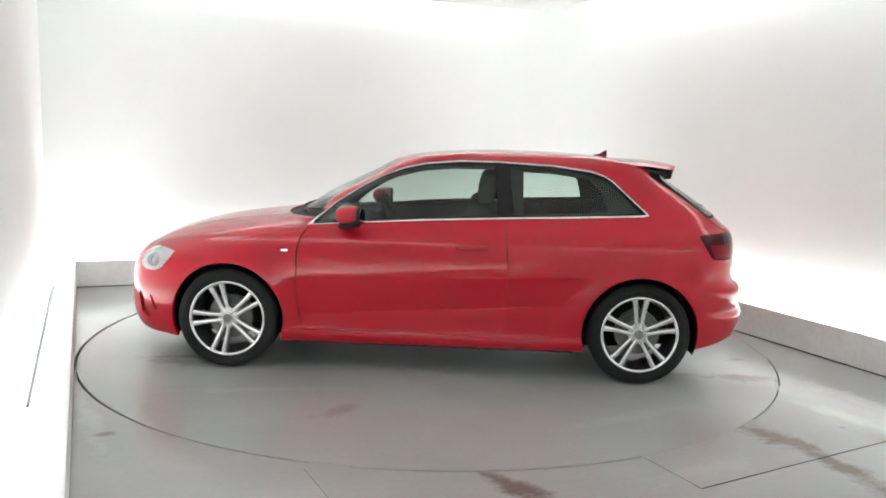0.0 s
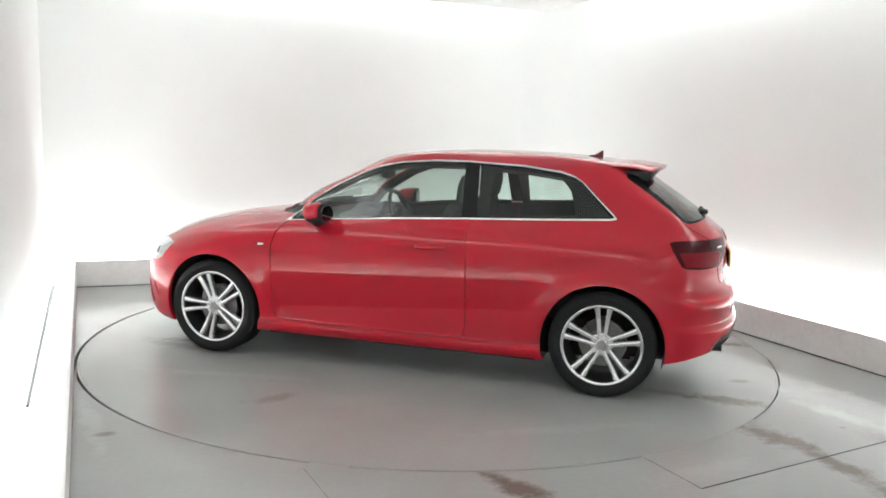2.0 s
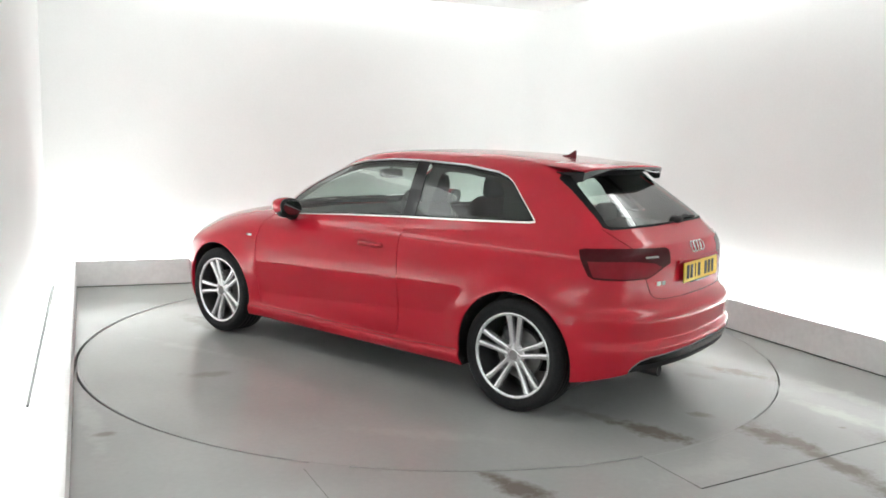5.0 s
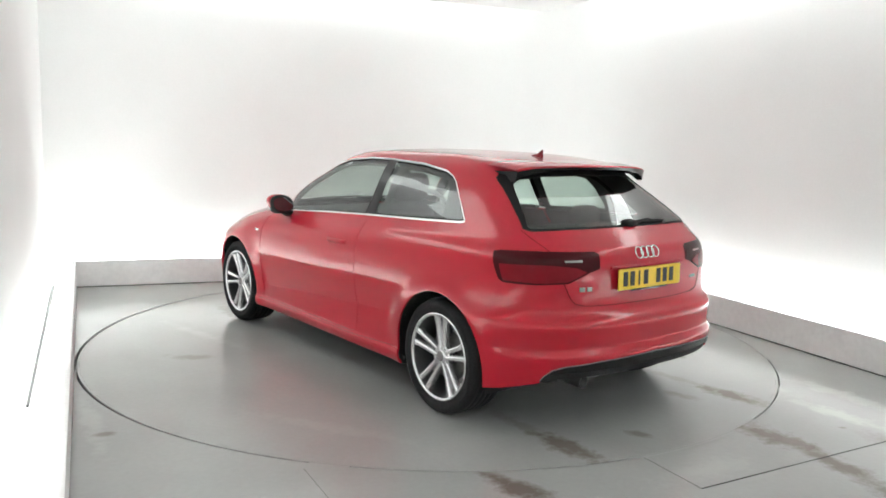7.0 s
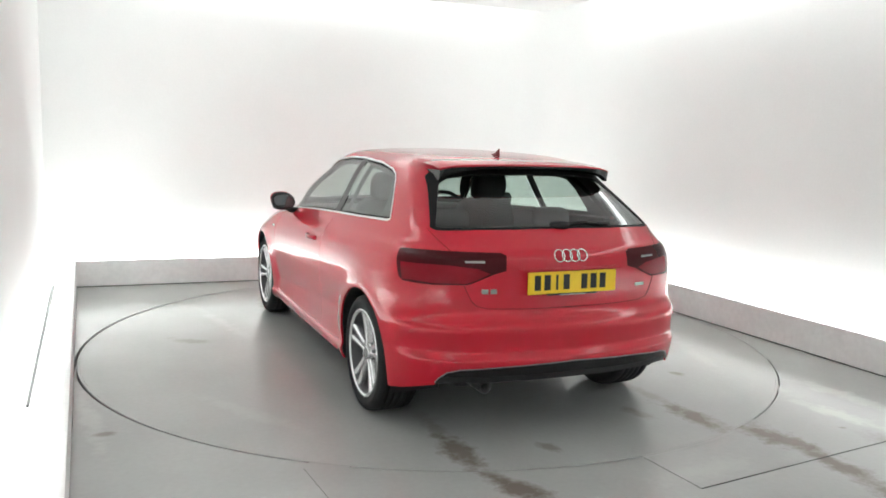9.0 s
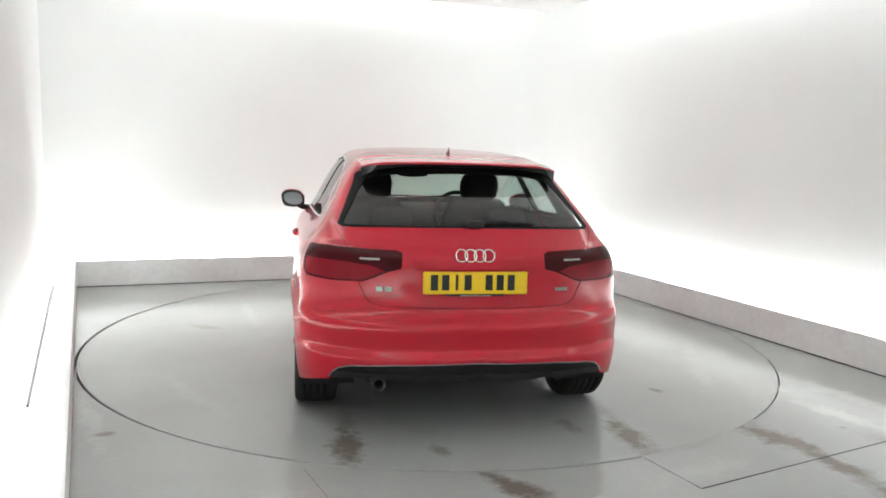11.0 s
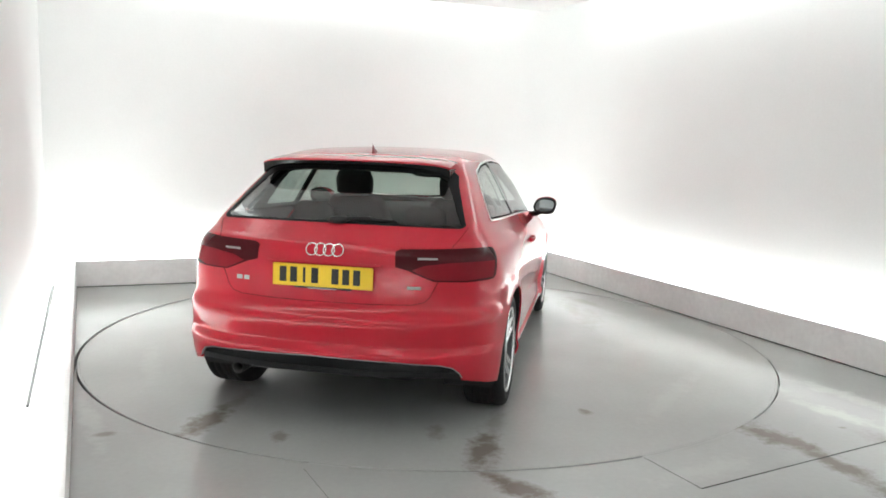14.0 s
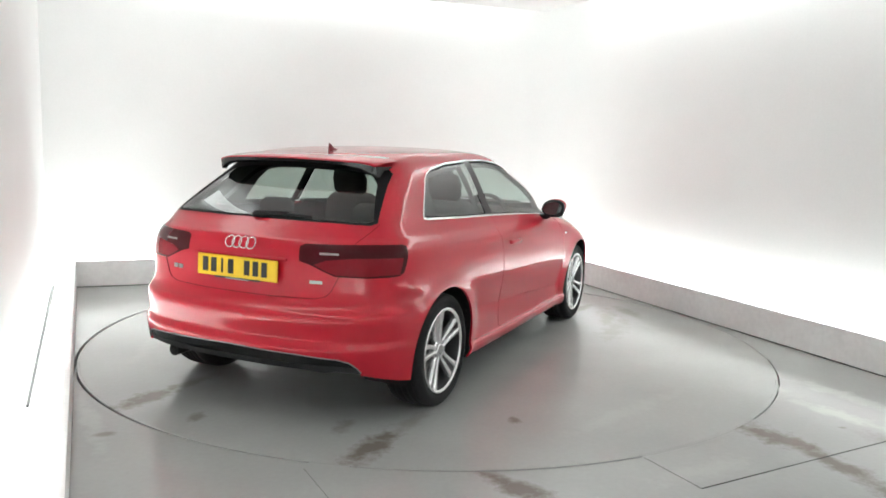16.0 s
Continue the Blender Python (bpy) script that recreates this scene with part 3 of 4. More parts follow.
def skin_mesh():
    """Cut the flat map of the skin along all outlines, and sort its triangles by area."""
    from mathutils.geometry import delaunay_2d_cdt
    lines = [a for _, a in AREAS if a is not None] + [pillar_b, dlo_in, quarter_open, crease_cut, lip_cut]
    pts, edges = [], []
    for line in lines:
        if len(line) == 0:
            continue
        keep = [line[0]]
        for p in line[1:]:
            if np.hypot(*(p - keep[-1])) > 0.0015:
                keep.append(p)
        base = len(pts)
        pts += [(min(max(float(p[0]), 0.0), 5.0), min(max(float(p[1]), VLOW), VTOP)) for p in keep]
        edges += [(base + k, base + (k + 1) % len(keep)) for k in range(len(keep))]
    known = np.array(pts)
    # a fine count of what is near an outline, to keep the grid's points clear of it
    near = set()
    cell = 0.011
    for (a, b) in edges:
        p, q = known[a], known[b]
        n = max(1, int(np.hypot(*(q - p)) / cell * 1.5))
        for k in range(n + 1):
            m = p + (q - p) * k / n
            near.add((int(m[0] // cell), int(m[1] // cell)))
    us = np.concatenate([np.linspace(0, 0.95, 40), np.linspace(0.95, 3.75, 108)[1:], np.linspace(3.75, 5.0, 42)[1:]])
    vs = np.linspace(VLOW, VTOP, 122)
    for u in us:
        for v in vs:
            if (int(u // cell), int(v // cell)) not in near or u in (0, 5) or v in (VLOW, VTOP):
                pts.append((float(u), float(v)))
    out = delaunay_2d_cdt([Vector(p) for p in pts], edges, [], 0, 1e-5)
    uv = np.array([tuple(p) for p in out[0]])
    tris = np.array([f for f in out[2] if len(f) == 3])
    mid = uv[tris].mean(axis=1)
    area = np.full(len(tris), "body", dtype=object)
    free = np.ones(len(tris), bool)
    in_dlo = inside(dlo_in, mid)
    for name, poly in AREAS:
        if name == "pillar_b":
            hit = in_dlo & inside(pillar_b, mid)
        elif name == "quarter_glass":
            hit = inside(dlo_trim, mid) & inside(quarter_side, mid) & inside(quarter_open, mid)
        elif name == "quarter_mid":
            hit = inside(dlo_frit, mid) & inside(quarter_side, mid)
        elif name == "quarter_edge":
            hit = in_dlo & inside(quarter_side, mid)
        else:
            hit = inside(poly, mid)
        hit &= free
        area[hit] = name
        free &= ~hit
    s, z = s_of_u(uv[:, 0]), z_of_v(uv[:, 1])
    xyz = skin(s, z)
    xyz[uv[:, 0] <= 1e-7, 1] = 0
    xyz[uv[:, 0] >= 5 - 1e-7, 1] = 0
    e = 0.006
    u0, u1 = np.clip(uv[:, 0] - e, 0.0005, 4.9995), np.clip(uv[:, 0] + e, 0.0005, 4.9995)
    v0, v1 = np.clip(uv[:, 1] - e, VLOW, VTOP - 0.002), np.clip(uv[:, 1] + e, VLOW, VTOP - 0.002)
    v1 = np.where(v1 <= v0, v0 + 0.001, v1)
    du = skin(s_of_u(u1), z) - skin(s_of_u(u0), z)
    dv = skin(s, z_of_v(v1)) - skin(s, z_of_v(v0))
    n = np.cross(dv, du)
    bad = np.linalg.norm(n, axis=1) < 1e-12
    n[bad] = (0, 0, 1)
    n /= np.linalg.norm(n, axis=1)[:, None]
    n[n[:, 1] < 0, 1] *= -1
    centre = (uv[:, 0] <= 1e-7) | (uv[:, 0] >= 5 - 1e-7) | (uv[:, 1] >= VTOP - 1e-7)
    n[centre, 1] = 0
    n /= np.linalg.norm(n, axis=1)[:, None]
    k = np.clip((uv[:, 1] - VTOP + 0.05) / 0.045, 0, 1)[:, None]
    n = n * (1 - k) + np.array([0, 0, 1.0]) * k
    n /= np.linalg.norm(n, axis=1)[:, None]
    return xyz, n, tris, area


XYZ, NORMAL, TRIS, AREA = skin_mesh()


def panel(name, areas, mat, parent, side=0, shift=0.0, depth=0.010, lining=None, label=""):
    """A part cut from the skin: side 1 or -1, or 0 for both halves joined. depth: its turned-in edge."""
    tris = TRIS[np.isin(AREA, areas)]
    verts, norms, faces, mats = [], [], [], []
    seam = {}
    for sign in ((1, -1) if side == 0 else (side,)):
        used, back = np.unique(tris, return_inverse=True)
        back = back.reshape(tris.shape)
        p, n = XYZ[used].copy(), NORMAL[used].copy()
        p[:, 1] *= sign
        n[:, 1] *= sign
        p = p + n * shift
        def lay(places, ways, layer):
            # add points, sharing those on the middle line between the halves
            index = np.zeros(len(places), int)
            for k, (q, w) in enumerate(zip(places.tolist(), ways.tolist())):
                key = (layer, int(used[k]))
                if side == 0 and abs(q[1]) < 1e-6 and key in seam:
                    index[k] = seam[key]
                    continue
                index[k] = seam[key] = len(verts)
                verts.append(q)
                norms.append(w)
            return index

        base = lay(p, n, 0)
        tri = back
        a, b, c = p[tri[:, 0]], p[tri[:, 1]], p[tri[:, 2]]
        flip = np.einsum("ij,ij->i", np.cross(b - a, c - a), n[tri].sum(1)) < 0
        tri = np.where(flip[:, None], tri[:, ::-1], tri)
        faces += base[tri].tolist()
        mats += [0] * len(tri)
        if lining is not None:
            low = lay(p - n * 0.014, -n, 1)
            faces += low[tri[:, ::-1]].tolist()
            mats += [1] * len(tri)
        if depth:
            count = {}
            for f in tri.tolist():
                for k in range(3):
                    e = (f[k], f[(k + 1) % 3])
                    count[(min(e), max(e))] = None if (min(e), max(e)) in count else e
            for e in count.values():
                if e is None:
                    continue
                i, j = e
                if side == 0 and abs(p[i][1]) < 1e-5 and abs(p[j][1]) < 1e-5:
                    continue
                w = len(verts)
                t = p[j] - p[i]
                o = np.cross(t, (n[i] + n[j]) / 2)
                o /= max(np.linalg.norm(o), 1e-9)
                for q in (p[i], p[j], p[j] - n[j] * depth, p[i] - n[i] * depth):
                    verts.append(q.tolist())
                    norms.append(o.tolist())
                faces.append([w, w + 3, w + 2, w + 1])
                mats.append(0)
    me = bpy.data.meshes.new(name)
    me.from_pydata(verts, [], faces)
    me.materials.append(mat)
    if lining is not None:
        me.materials.append(lining)
    me.polygons.foreach_set("material_index", mats)
    me.polygons.foreach_set("use_smooth", [True] * len(faces))
    me.update()
    me.normals_split_custom_set_from_vertices(norms)
    ob = new(name, me)
    ob.parent = parent
    if label:
        ob["label"] = label
    return ob


# ---- car materials ----
def paint():
    """Solid red under clear lacquer, with a trace of orange peel."""
    mat = material("red_lacquer", RED, 0.42, coat=0.95)
    nt = mat.node_tree
    b = nt.nodes["Principled BSDF"]
    b.inputs["Coat Roughness"].default_value = 0.09
    b.inputs["Coat IOR"].default_value = 1.45
    b.inputs["Specular IOR Level"].default_value = 0.1
    tc = nt.nodes.new("ShaderNodeTexCoord")
    peel = nt.nodes.new("ShaderNodeTexNoise")
    peel.inputs["Scale"].default_value, peel.inputs["Detail"].default_value = 160, 2
    bp = nt.nodes.new("ShaderNodeBump")
    bp.inputs["Strength"].default_value, bp.inputs["Distance"].default_value = 0.03, 0.001
    nt.links.new(tc.outputs["Object"], peel.inputs["Vector"])
    nt.links.new(peel.outputs["Fac"], bp.inputs["Height"])
    nt.links.new(bp.outputs["Normal"], b.inputs["Coat Normal"])
    return mat


def window_glass(name, tint):
    """A thin sheet of tinted glass: lets light through, and mirrors by its angle."""
    mat = bpy.data.materials.new(name)
    mat.use_nodes = True
    nt = mat.node_tree
    nt.nodes.remove(nt.nodes["Principled BSDF"])
    clear, gloss, mix, lw, pw, ad = (nt.nodes.new(k) for k in ("ShaderNodeBsdfTransparent", "ShaderNodeBsdfGlossy", "ShaderNodeMixShader", "ShaderNodeLayerWeight", "ShaderNodeMath", "ShaderNodeMapRange"))
    clear.inputs["Color"].default_value = (*tint, 1)
    gloss.inputs["Roughness"].default_value = 0.02
    lw.inputs["Blend"].default_value = 0.5
    pw.operation = "POWER"
    pw.inputs[1].default_value = 2.7
    ad.inputs["To Min"].default_value, ad.inputs["To Max"].default_value = 0.05, 0.75
    nt.links.new(lw.outputs["Facing"], pw.inputs[0])
    nt.links.new(pw.outputs[0], ad.inputs["Value"])
    nt.links.new(ad.outputs["Result"], mix.inputs[0])
    nt.links.new(clear.outputs[0], mix.inputs[1])
    nt.links.new(gloss.outputs[0], mix.inputs[2])
    nt.links.new(mix.outputs[0], nt.nodes["Material Output"].inputs["Surface"])
    return mat


RED = (0.48, 0.008, 0.024)
PAINT = paint()
GLASS = window_glass("green_tinted_glass", (0.66, 0.74, 0.70))
CHROME = material("bright_chrome", (0.82, 0.82, 0.82), 0.12, metal=1.0)
SATIN = material("satin_aluminium_trim", (0.85, 0.85, 0.84), 0.3, metal=0.6)
SATIN_DARK = material("grey_bumper_trim", (0.25, 0.25, 0.25), 0.35, metal=0.6)
BLACK = material("gloss_black_trim", (0.006, 0.006, 0.007), 0.15, spec=0.4)
PLASTIC = material("black_textured_plastic", (0.016, 0.016, 0.017), 0.55, spec=0.3, grain=0.15, scale=200, bump=0.1)
CLOTH = material("dark_grey_seat_cloth", (0.05, 0.05, 0.053), 0.9, grain=0.25, scale=150, bump=0.3)
TRIM = material("charcoal_cabin_trim", (0.04, 0.04, 0.042), 0.75, grain=0.1, scale=120)
SEAL = material("matte_black_border", (0.014, 0.014, 0.015), 0.7, spec=0.15, grain=0.1, scale=120)
# roof fin: red darkened in colour for the light behind it
FIN = material("backlit_fin_red", (0.13, 0.006, 0.011), 0.35, spec=0.4)
LINER = material("dark_headliner", (0.035, 0.035, 0.036), 0.9, grain=0.1, scale=120)
RUBBER = material("tyre_rubber", (0.020, 0.020, 0.021), 0.8, spec=0.25, grain=0.2, scale=90, bump=0.2)
ALLOY = material("silver_alloy", (0.72, 0.72, 0.73), 0.24, metal=0.8, grain=0.03, scale=50)
# alloy darkened in colour for the shade behind the spokes
DARK_ALLOY = material("alloy_in_spoke_shade", (0.07, 0.07, 0.073), 0.45, metal=0.7)
STEEL = material("brushed_brake_steel", (0.17, 0.167, 0.163), 0.4, metal=0.9, grain=0.1, scale=60)
DARK_STEEL = material("dark_pipe_steel", (0.05, 0.05, 0.05), 0.4, metal=0.8)
RED_LENS = material("dark_red_lens", (0.055, 0.004, 0.007), 0.25, spec=0.18)
RED_LENS_BRIGHT = material("clear_red_lens", (0.21, 0.006, 0.014), 0.2, spec=0.25, grain=0.1, scale=8)
CLEAR_LENS = material("pale_clear_lens", (0.33, 0.29, 0.29), 0.25, coat=1.0)
LAMP_LENS = material("headlamp_lens", (0.60, 0.61, 0.63), 0.15, metal=0.5, coat=1.0)
LAMP_BOWL = material("lamp_reflector", (0.42, 0.43, 0.45), 0.2, metal=0.7, coat=1.0)
LAMP_EYE = material("projector_lens", (0.28, 0.29, 0.30), 0.08, coat=1.0)
YELLOW = material("yellow_plate", (0.85, 0.55, 0.02), 0.35, grain=0.02, scale=40)
INK = material("black_ink", (0.012, 0.012, 0.012), 0.5)
BADGE = material("dull_silver_badge", (0.36, 0.34, 0.34), 0.35, metal=0.7)
# mirror colour lowered to paint in a dark reflection
MIRROR = material("mirror_glass_dark_reflection", (0.13, 0.135, 0.14), 0.02, metal=1.0)

car = tagged(new("car"), "glossy red three-door hatchback with silver alloy wheels standing on the turntable", "car")

# ---- panels of the body ----
panel("body", ["body"], PAINT, car, lining=LINER, label="red painted body shell and roof")
panel("hood", ["hood"], PAINT, car)
hatch = panel("tailgate", ["hatch"], PAINT, car, depth=0.02, lining=TRIM)
panel("rear_bumper", ["bumper_r"], PAINT, car, depth=0.02)
panel("front_bumper", ["bumper_f"], PAINT, car, depth=0.02)
panel("lower_lip", ["lower_lip"], PLASTIC, car, shift=-0.010, label="dark grey plastic bumper lip")
panel("diffuser", ["diffuser"], BLACK, car, shift=-0.006, label="black lower bumper insert")
panel("bumper_trim", ["diffuser_trim"], SATIN_DARK, car, shift=0.002, label="thin silver bumper edge")
panel("windscreen", ["screen"], GLASS, car, shift=-0.003, depth=0.0)
panel("cowl", ["cowl"], PLASTIC, car, shift=-0.012, label="black plastic wiper cowl")
panel("rear_window_surround", ["back_rim"], SEAL, hatch, shift=0.001, label="black rear window surround")
panel("rear_window", ["back_glass"], GLASS, hatch, shift=-0.002, depth=0.0)
doors = {}
for side in (1, -1):
    doors[side] = panel("door", ["door"], PAINT, car, side, depth=0.02, lining=TRIM)
    panel("side_skirt", ["skirt"], PAINT, car, side)
    panel("fender", ["fender"], PAINT, car, side)
    panel("window_frame", ["chrome"], SATIN, car, side, 0.0035, 0.006, label="bright silver window surround")
    panel("door_window", ["door_glass", "door_mid"], GLASS, doors[side], side, -0.006, 0.0)
    panel("quarter_window", ["quarter_glass", "quarter_mid"], GLASS, car, side, -0.006, 0.0)
    panel("window_trim", ["door_edge", "quarter_edge"], SEAL, car, side, -0.004, 0.032, label="matte black window border")
    panel("inner_trim", ["door_mid", "quarter_mid"], LINER, car, side, -0.035, 0.0, label="dark inner window trim")
    panel("door_pillar", ["pillar_b"], BLACK, car, side, -0.001, 0.0, label="gloss black door pillar")
    tl = panel("tail_light", ["light", "gap_light"], RED_LENS, car, side, 0.002, label="dark red tail light")
    panel("light_strip", ["light_bar"], CLEAR_LENS, tl, side, 0.004, 0.004, label="pale reversing light strip")
    panel("brake_lens", ["glow"], RED_LENS_BRIGHT, tl, side, 0.0035, 0.004)
    hl = panel("headlight", ["headlight"], LAMP_LENS, car, side, 0.001, label="clear headlight")
    panel("lamp_bowl", ["lamp_bowl"], LAMP_BOWL, hl, side, 0.0, 0.004, label="silver lamp reflector")
    panel("lamp_eye", ["lamp_eye"], LAMP_EYE, hl, side, -0.004, 0.004, label="grey projector lens")
    panel("air_intake", ["vent"], PLASTIC, car, side, -0.02, label="black bumper air intake")


# ---- inner walls, floor and arches ----
# added dark shell: gives the shut lines their shade and serves as door trim
def inner_shell():
    bm = bmesh.new()
    ss, zs = np.linspace(0, 3, 91), np.linspace(0.21, 0.90, 24)
    for sign in (1, -1):
        grid = []
        for z in zs:
            p = skin(ss, np.full(91, z))
            row = []
            for q in p:
                k = 1 - 0.035 / max(np.hypot(q[0], q[1]), 0.3)
                row.append(bm.verts.new((q[0] * (1 - 0.035 / 2.1), (q[1] * k - 0.012 * (q[1] > 0.3)) * sign, z)))
            grid.append(row)
        for i in range(len(zs) - 1):
            for j in range(90):
                c = (grid[i][j].co + grid[i + 1][j + 1].co) / 2
                if abs(c.x) > 1.55 and c.z < 0.40:
                    continue
                if min(math.hypot(c.x - AXLE, c.z - HUB), math.hypot(c.x + AXLE, c.z - HUB)) > ARCH_R + 0.03:
                    bm.faces.new((grid[i][j], grid[i][j + 1], grid[i + 1][j + 1], grid[i + 1][j]))
    bmesh.ops.recalc_face_normals(bm, faces=bm.faces)
    return bm


part("inner_panel", inner_shell(), TRIM, car, "added dark shell shading the shut lines, also door trim", smooth=True)
part("underbody", prism([(1.95, -0.55), (1.95, 0.55), (0.9, 0.60), (0.9, 0.80), (-0.9, 0.80), (-0.9, 0.60), (-1.45, 0.55), (-1.45, -0.55), (-0.9, -0.60), (-0.9, -0.80), (0.9, -0.80), (0.9, -0.60)], 0.17, 0.24), PLASTIC, car)


def arch_liner(x, side):
    bm = bmesh.new()
    n = 40
    rows = []
    for y in (0.885, 0.56):
        rows.append([bm.verts.new((x + (ARCH_R + 0.004) * math.cos(a), y * side, HUB + (ARCH_R + 0.004) * math.sin(a))) for a in np.linspace(-0.35, math.pi + 0.35, n)])
    for row, lim in ((rows[0], None),):
        for v in row:
            v.co.y = side * min(0.885, float(half_width(v.co.x, max(v.co.z, 0.2))) - 0.014)
    for k in range(n - 1):
        bm.faces.new((rows[0][k], rows[0][k + 1], rows[1][k + 1], rows[1][k]))
    bm.faces.new(rows[1])
    bmesh.ops.recalc_face_normals(bm, faces=bm.faces)
    return bm


for x in (AXLE, -AXLE):
    for side in (1, -1):
        part("wheel_arch", arch_liner(x, side), PLASTIC, car, "black wheel arch liner")


# ---- wheels ----
def tyre_mesh():
    prof = [(0.232, -0.098), (0.245, -0.108), (0.275, -0.114), (0.300, -0.110), (0.312, -0.098), (0.3165, -0.08)]
    for y in (-0.055, -0.018, 0.018, 0.055):     # tread grooves
        prof += [(0.318, y - 0.005), (0.314, y - 0.004), (0.314, y + 0.004), (0.318, y + 0.005)]
    prof += [(0.3165, 0.08), (0.312, 0.098), (0.300, 0.110), (0.288, 0.1125), (0.286, 0.1145), (0.268, 0.1135), (0.266, 0.1115), (0.245, 0.108), (0.232, 0.098)]
    return lathe(prof, 80)


def rim_mesh():
    return lathe([(0.2395, 0.100), (0.241, 0.106), (0.2395, 0.111), (0.234, 0.112), (0.226, 0.106), (0.221, 0.092), (0.216, 0.05), (0.205, -0.02), (0.212, -0.095), (0.238, -0.10)], 80)


def spoke_mesh(lean):
    """One bar of a twin spoke, hub to rim, along x; lean: which way it spreads."""
    bm = bmesh.new()
    rows = []
    for r, off, half, face, deep in ((0.040, 0.015, 0.013, 0.088, 0.034), (0.075, 0.019, 0.0120, 0.087, 0.036), (0.13, 0.0245, 0.0130, 0.092, 0.036), (0.18, 0.031, 0.0145, 0.098, 0.034), (0.214, 0.0375, 0.0175, 0.102, 0.030), (0.2275, 0.040, 0.022, 0.1035, 0.03)):
        c = off * lean
        rows.append([bm.verts.new(p) for p in ((r, face - deep, c - half * 1.15), (r, face - 0.006, c - half), (r, face, c - half * 0.62), (r, face - 0.0015, c),
                                               (r, face, c + half * 0.62), (r, face - 0.006, c + half), (r, face - deep, c + half * 1.15))])
    for a, b in zip(rows[:-1], rows[1:]):
        for k in range(6):
            bm.faces.new((a[k], a[k + 1], b[k + 1], b[k]))
    bmesh.ops.recalc_face_normals(bm, faces=bm.faces)
    return bm


def hub_mesh():
    bm = lathe([(0.0, 0.090), (0.030, 0.090), (0.034, 0.087), (0.036, 0.084), (0.062, 0.083), (0.068, 0.078), (0.070, 0.05), (0.0, 0.05)], 40)
    for k in range(5):
        a = 2 * math.pi * (k + 0.5) / 5
        bmesh.ops.create_cone(bm, cap_ends=True, segments=10, radius1=0.0095, radius2=0.0085, depth=0.012, matrix=Matrix.Translation((0.05 * math.cos(a), 0.084, 0.05 * math.sin(a))) @ Matrix.Rotation(math.pi / 2, 4, "X"))
    return bm


def wheel(x, side, turn):
    w = part("wheel", rim_mesh(), DARK_ALLOY, car, "silver twin-spoke alloy wheel with low tyre", smooth=True)
    part("tyre", tyre_mesh(), RUBBER, w, "black low-profile tyre", smooth=True)
    part("rim_lip", lathe([(0.2225, 0.101), (0.2255, 0.1085), (0.235, 0.1125), (0.2405, 0.112), (0.2425, 0.106), (0.2405, 0.100), (0.232, 0.098)], 80, closed=True), ALLOY, w, smooth=True)
    meshes = {}
    for k in range(5):
        for lean in (1, -1):
            if lean in meshes:
                sp = new("spoke", meshes[lean])
                sp.parent = w
            else:
                sp = part("spoke", spoke_mesh(lean), ALLOY, w, smooth=True)
                meshes[lean] = sp.data
            sp.rotation_euler = (0, -2 * math.pi * k / 5, 0)
    part("hub", hub_mesh(), ALLOY, w)
    part("hub_cap", lathe([(0.0, 0.0935), (0.022, 0.093), (0.028, 0.0905), (0.028, 0.088)], 32), SATIN_DARK, w, "grey centre cap")
    part("brake_disc", lathe([(0.06, 0.035), (0.075, 0.03), (0.14, 0.03), (0.142, 0.02), (0.142, 0.005), (0.06, 0.005)], 56), STEEL, w, "steel brake disc")
    bm = box(0.115, 0.02, 0.02, 0.06, 0.06, 0.13, 0.012)
    cal = part("brake_caliper", bm, DARK_ALLOY, w)
    cal.rotation_euler = (0, math.radians(30), 0)
    w.matrix_local = pose(x, side * 0.757, HUB, 0, 0, 0 if side == 1 else 180) @ pose(0, 0, 0, 0, turn, 0)
    return w


wheel(AXLE, 1, -142)
wheel(-AXLE, 1, -90)
wheel(AXLE, -1, -60)
wheel(-AXLE, -1, -80)


# ---- lofted small shapes ----
def loft(rows, cap=True):
    """Join closed rings of points."""
    bm = bmesh.new()
    rr = [[bm.verts.new(p) for p in row] for row in rows]
    n = len(rr[0])
    for a, b in zip(rr[:-1], rr[1:]):
        for k in range(n):
            bm.faces.new((a[k], a[(k + 1) % n], b[(k + 1) % n], b[k]))
    if cap:
        bm.faces.new(rr[0][::-1])
        bm.faces.new(rr[-1])
    bmesh.ops.recalc_face_normals(bm, faces=bm.faces)
    return bm


def oval(cx, cz, rx, rz, n=24, power=2.5):
    out = []
    for k in range(n):
        c, s = math.cos(2 * math.pi * k / n), math.sin(2 * math.pi * k / n)
        out.append((cx + rx * math.copysign(abs(c) ** (2 / power), c), cz + rz * math.copysign(abs(s) ** (2 / power), s)))
    return out


def tube(points, radius, n=8, closed_loop=False):
    """A round bar along points."""
    pts = [Vector(p) for p in points]
    bm = bmesh.new()
    rows = []
    m = len(pts)
    for i, p in enumerate(pts):
        d = (pts[(i + 1) % m] - pts[i - 1]) if closed_loop else (pts[min(i + 1, m - 1)] - pts[max(i - 1, 0)])
        q = d.to_track_quat("Z", "Y")
        rows.append([bm.verts.new(p + q @ Vector((radius * math.cos(2 * math.pi * k / n), radius * math.sin(2 * math.pi * k / n), 0))) for k in range(n)])
    for i in range(m if closed_loop else m - 1):
        a, b = rows[i], rows[(i + 1) % m]
        for k in range(n):
            bm.faces.new((a[k], a[(k + 1) % n], b[(k + 1) % n], b[k]))
    if not closed_loop:
        bm.faces.new(rows[0][::-1])
        bm.faces.new(rows[-1])
    bmesh.ops.recalc_face_normals(bm, faces=bm.faces)
    return bm


